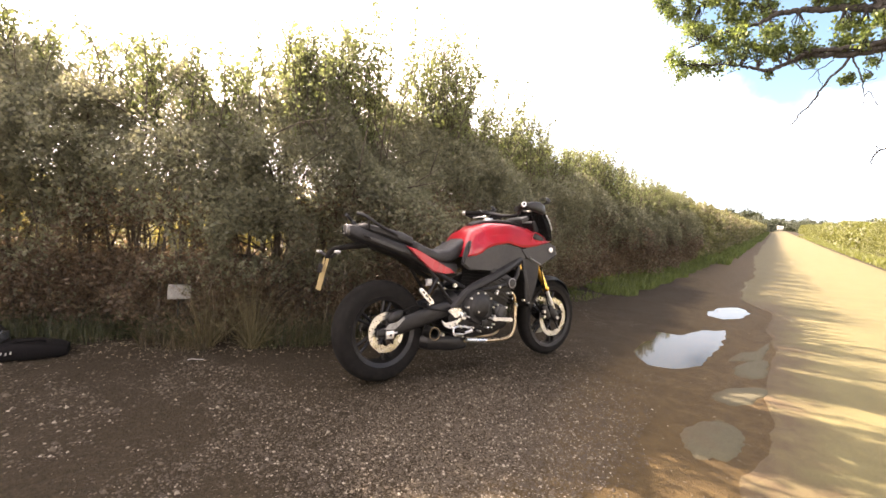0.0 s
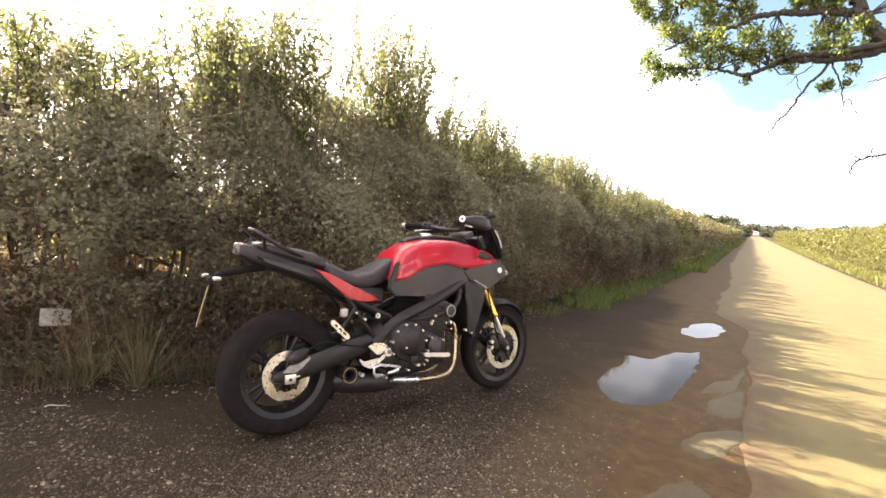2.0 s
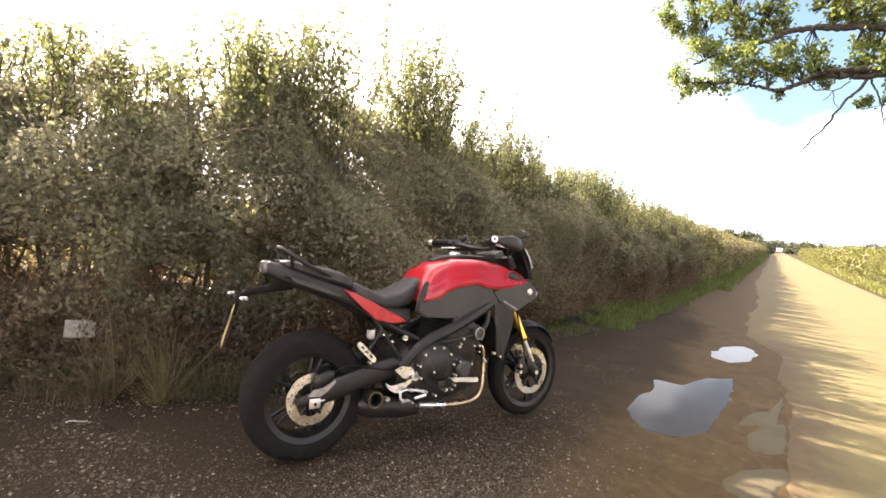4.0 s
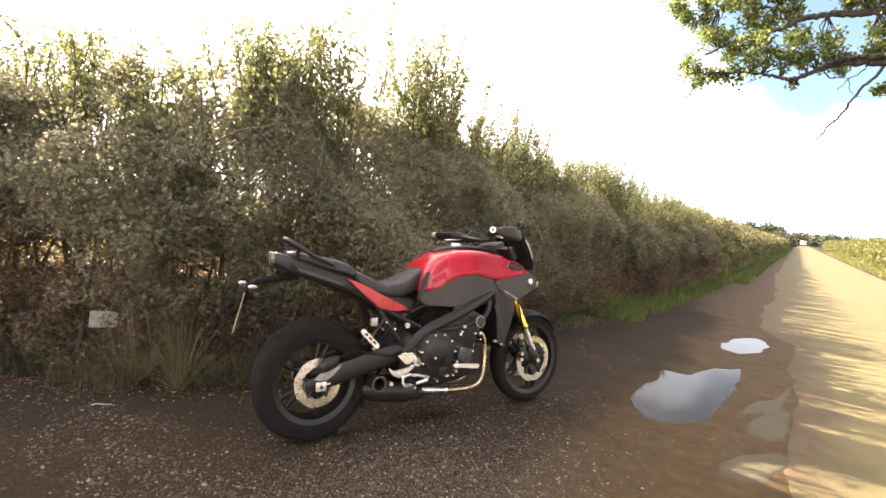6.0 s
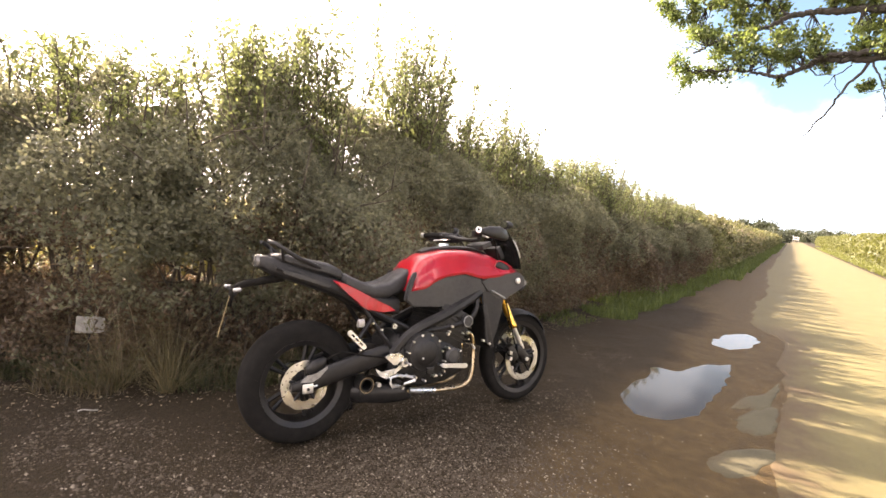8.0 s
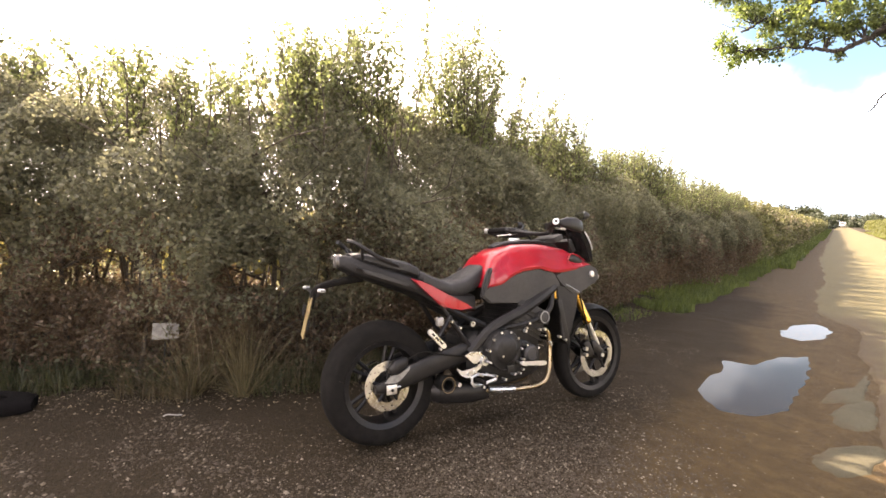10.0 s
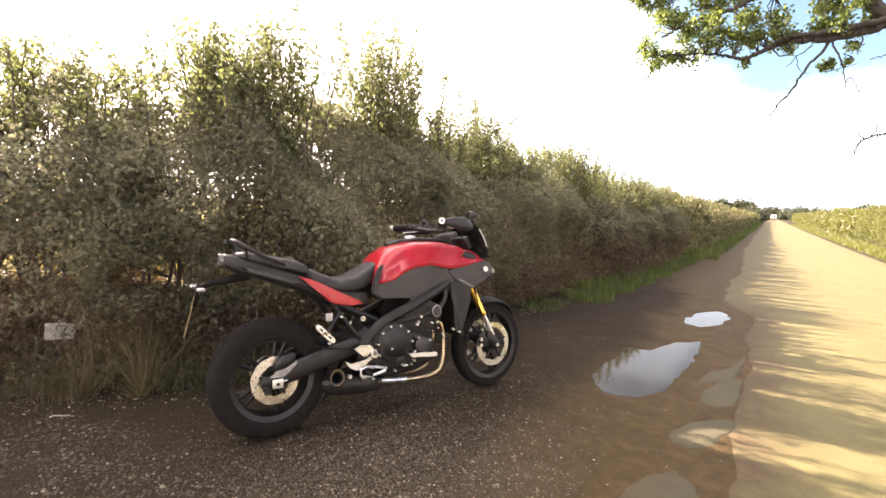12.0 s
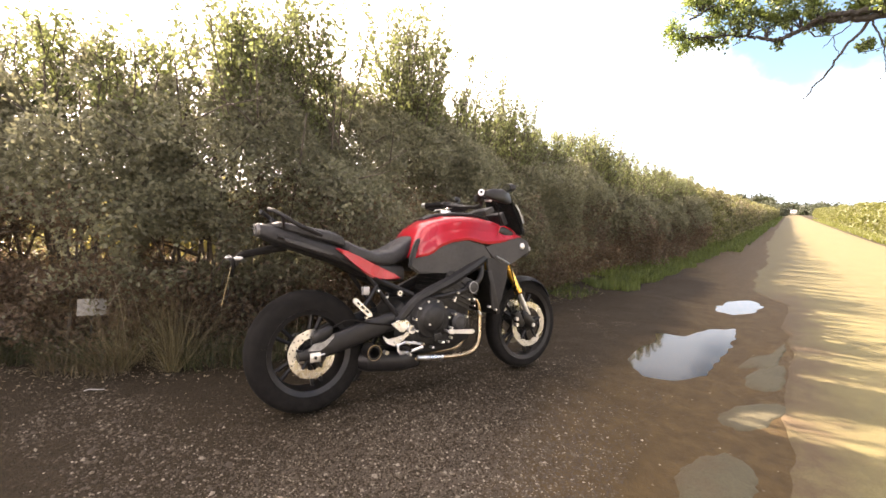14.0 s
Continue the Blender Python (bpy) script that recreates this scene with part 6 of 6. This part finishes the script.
    # foot rests
    bm = plate(bmesh.new(), [(0.392, 0.461), (0.431, 0.477), (0.490, 0.472), (0.515, 0.452), (0.470, 0.412), (0.447, 0.414)], -0.186, -0.178, 0.002)
    hg = P("heel_guard", bm, M_ALU, "polished alloy heel guard")
    bm = plate(bmesh.new(), [(0.505, 0.412), (0.478, 0.407), (0.440, 0.388), (0.405, 0.390), (0.372, 0.380), (0.337, 0.405), (0.347, 0.383), (0.366, 0.361), (0.405, 0.343), (0.425, 0.355), (0.455, 0.368), (0.500, 0.393)], -0.190, -0.178, 0.003)
    part("footrest_bracket", bm, M_ALU, hg)
    bm = lathe(bmesh.new(), [(0.012, -0.2), (0.024, -0.2), (0.024, -0.178), (0.012, -0.178)], (0.513, 0, 0.423), 20)
    part("pivot", bm, M_ALU, hg)
    part("pivot_bolt", tube(bmesh.new(), [(0.513, -0.197, 0.423), (0.513, -0.178, 0.423)], 0.008, 8), M_CAST, hg)
    bm = tube(bmesh.new(), smooth_path([(0.416, -0.192, 0.345), (0.465, -0.195, 0.356), (0.520, -0.20, 0.350), (0.566, -0.203, 0.337)], 4), 0.007, 8)
    part("linkage", bm, M_ALU, hg)
    for x, z in ((0.475, 0.358), (0.528, 0.350), (0.566, 0.337), (0.496, 0.289), (0.405, 0.366), (0.445, 0.376)):
        part("bolt", tube(bmesh.new(), [(x, -0.208, z), (x, -0.18, z)], 0.0075, 8), M_ALU, hg)
    bm = tube(bmesh.new(), [(0.46, -0.18, 0.33), (0.45, -0.28, 0.335)], [0.013, 0.011], 10)
    part("footrest", bm, M_RUBBER, hg, "black rubber-topped footrest")
    bm = bmesh.new()
    tube(bm, [(0.420, -0.205, 0.350), (0.418, -0.207, 0.322), (0.430, -0.210, 0.307), (0.48, -0.214, 0.309), (0.54, -0.218, 0.320), (0.566, -0.22, 0.327)], [0.006, 0.008, 0.012, 0.008, 0.009, 0.011], 8)
    P("brake_pedal", bm, M_ALU, "bright alloy brake pedal")
    bm = plate(bmesh.new(), [(0.182, 0.604), (0.192, 0.612), (0.204, 0.610), (0.290, 0.527), (0.292, 0.512), (0.280, 0.504), (0.268, 0.508), (0.184, 0.590)], -0.163, -0.147, 0.003)
    hang = P("pillion_footrest", bm, M_ALU, "alloy pillion footrest hanger")
    for f in (0.12, 0.38, 0.64):
        q = Vector((0.193, -0.1635, 0.601)).lerp(Vector((0.285, -0.1635, 0.514)), f)
        w = Vector((0.285, -0.1635, 0.514)) - Vector((0.193, -0.1635, 0.601))
        part("slot", tube(bmesh.new(), [q, q + w * 0.16], 0.0055, 6), M_BLACK, hang)
    bm = tube(bmesh.new(), [(0.33, -0.14, 0.67), (0.24, -0.148, 0.55)], 0.011, 8)
    part("strut", bm, M_FRAME, hang)
    bm = bmesh.new()
    box(bm, (0.262, -0.14, 0.645), (0.038, 0.03, 0.045), 0.006)
    P("fluid_reservoir", bm, M_CLEAR, "pale brake fluid reservoir")
    # side stand
    bm = tube(bmesh.new(), [(0.46, 0.15, 0.34), (0.40, 0.235, 0.15), (0.37, 0.275, 0.066)], [0.014, 0.012, 0.012], 8)
    box(bm, (0.36, 0.285, 0.064), (0.07, 0.04, 0.012), 0.004)
    P("side_stand", bm, M_FRAME, "black side stand")
    # front cowl, lamps, screen
    bm = bmesh.new()
    loft(bm, [(1.18, 0.90, 0.10, 0.06), (1.26, 0.90, 0.13, 0.085), (1.36, 0.88, 0.145, 0.085), (1.46, 0.85, 0.12, 0.07), (1.52, 0.83, 0.08, 0.045), (1.54, 0.82, 0.04, 0.02)], 22, 3)
    nose = P("nose_cowl", bm, M_BLACK, "black nose cowl")
    for y in (-0.065, 0.065):
        bm = bmesh.new()
        loft(bm, [(1.47, 0.855, 0.045, 0.03, y), (1.515, 0.84, 0.038, 0.024, y), (1.53, 0.835, 0.02, 0.012, y)], 14, 3)
        part("headlight", bm, M_CLEAR, nose)
    bm = bmesh.new()
    rows = []
    for k in range(8):
        f = k / 7
        x0, z0 = 1.52 - 0.13 * f ** 1.2, 0.935 + 0.27 * f
        hw = 0.135 + 0.03 * math.sin(f * 2.6) - 0.045 * f ** 3
        rows.append([bm.verts.new((x0 - 0.10 * (j / 5) ** 2, j / 5 * hw, z0)) for j in range(-5, 6)])
    for r0, r1 in zip(rows, rows[1:]):
        for i in range(10):
            bm.faces.new((r0[i], r0[i + 1], r1[i + 1], r1[i]))
    bmesh.ops.solidify(bm, geom=bm.faces[:], thickness=0.004)
    screen = P("windscreen", bm, M_SCREEN, "smoked curved windscreen")
    # the glint on each screen edge is modelled as a thin metal strip
    for y in (-1, 1):
        pts = []
        for k in range(8):
            f = k / 7
            pts.append((1.43 - 0.13 * f ** 1.2, y * (0.135 + 0.03 * math.sin(f * 2.6) - 0.045 * f ** 3), 0.935 + 0.27 * f))
        part("screen_glint", tube(bmesh.new(), pts[2:6], 0.0045, 6), M_ALU, screen, "glint on the screen edge, made as a bright metal strip")
    bm = bmesh.new()
    box(bm, (1.30, 0, 1.04), (0.04, 0.16, 0.09), 0.012, (0, -30, 0))
    P("dashboard", bm, M_BLACK)
    # bars, mirrors, guards
    bm = tube(bmesh.new(), smooth_path([(0.90, -0.40, 1.165), (0.97, -0.25, 1.160), (1.06, -0.12, 1.135), (1.09, 0, 1.125), (1.06, 0.12, 1.135), (0.97, 0.25, 1.160), (0.90, 0.40, 1.165)], 5), 0.013, 10)
    bars = P("handlebar", bm, M_FRAME, "wide tapered handlebar")
    # the bars stand turned a little to the right
    turned = Matrix.Translation((1.13, 0, -0.006)) @ Matrix.Rotation(radians(-9), 4, "Z") @ Matrix.Translation((-1.09, 0, 0))
    bars.matrix_basis = turned
    bm = bmesh.new()
    box(bm, (1.12, 0, 1.09), (0.07, 0.24, 0.035), 0.008, (0, -24, 0))
    part("top_clamp", bm, M_GREYP, bars)
    for y in (-1, 1):
        bm = tube(bmesh.new(), [(0.962, y * 0.27, 1.161), (0.897, y * 0.405, 1.165)], 0.018, 12)
        part("grip", bm, M_RUBBER, bars, "black rubber grip")
        bm = tube(bmesh.new(), [(0.897, y * 0.405, 1.165), (0.883, y * 0.432, 1.167)], 0.017, 12)
        part("bar_end", bm, M_ALU, bars)
        part("bar_end_bolt", tube(bmesh.new(), [(0.884, y * 0.430, 1.167), (0.881, y * 0.435, 1.167)], 0.008, 8), M_BLACK, bars)
        bm = tube(bmesh.new(), smooth_path([(1.03, y * 0.22, 1.145), (1.02, y * 0.30, 1.135), (0.965, y * 0.40, 1.13)], 4), 0.006, 6)
        part("lever", bm, M_ALU, bars, "bright alloy lever")
        bm = bmesh.new()
        box(bm, (0.985, y * 0.225, 1.155), (0.05, 0.05, 0.04), 0.008)
        part("switch_box", bm, M_BLACK, bars)
        bm = bmesh.new()
        loft(bm, [(0.90, 1.160, 0.012, 0.014, y * 0.432), (0.95, 1.158, 0.018, 0.030, y * 0.428), (1.04, 1.155, 0.024, 0.038, y * 0.39), (1.12, 1.148, 0.024, 0.034, y * 0.33), (1.17, 1.140, 0.014, 0.014, y * 0.28)], 14, 3)
        part("hand_guard", bm, M_BLACK, bars, "black hand guard")
        bm = tube(bmesh.new(), smooth_path([(1.05, y * 0.24, 1.155), (1.10, y * 0.28, 1.18), (1.13, y * 0.32, 1.20)], 4), 0.007, 6)
        mir = P("mirror", bm, M_FRAME, "black rear-view mirror on a bent stem")
        bm = bmesh.new()
        loft(bm, [(1.095, 1.205, 0.044, 0.022, y * 0.36), (1.115, 1.205, 0.044, 0.024, y * 0.36), (1.14, 1.205, 0.030, 0.014, y * 0.36)], 18, 3)
        part("mirror_shell", bm, M_BLACK, mir)
        bm = bmesh.new()
        loft(bm, [(1.092, 1.205, 0.039, 0.018, y * 0.36), (1.096, 1.205, 0.039, 0.018, y * 0.36)], 18, 3)
        part("mirror_glass", bm, M_MIRROR, mir, "silvered glass")
        mir.matrix_basis = turned
    # cables
    for p in ([(1.0, -0.24, 1.15), (1.15, -0.18, 1.12), (1.24, -0.12, 0.95), (1.30, -0.13, 0.75), (1.39, -0.135, 0.44)],
              [(1.0, 0.24, 1.15), (1.15, 0.16, 1.10), (1.15, 0.12, 0.92), (0.98, 0.16, 0.74)],
              [(0.42, -0.16, 0.45), (0.30, -0.15, 0.47), (0.16, -0.15, 0.50), (0.07, -0.13, 0.465)]):
        bm = tube(bmesh.new(), smooth_path(p, 5), 0.005, 6)
        P("cable", bm, M_RUBBER)
    b.matrix_world = base


motorcycle()
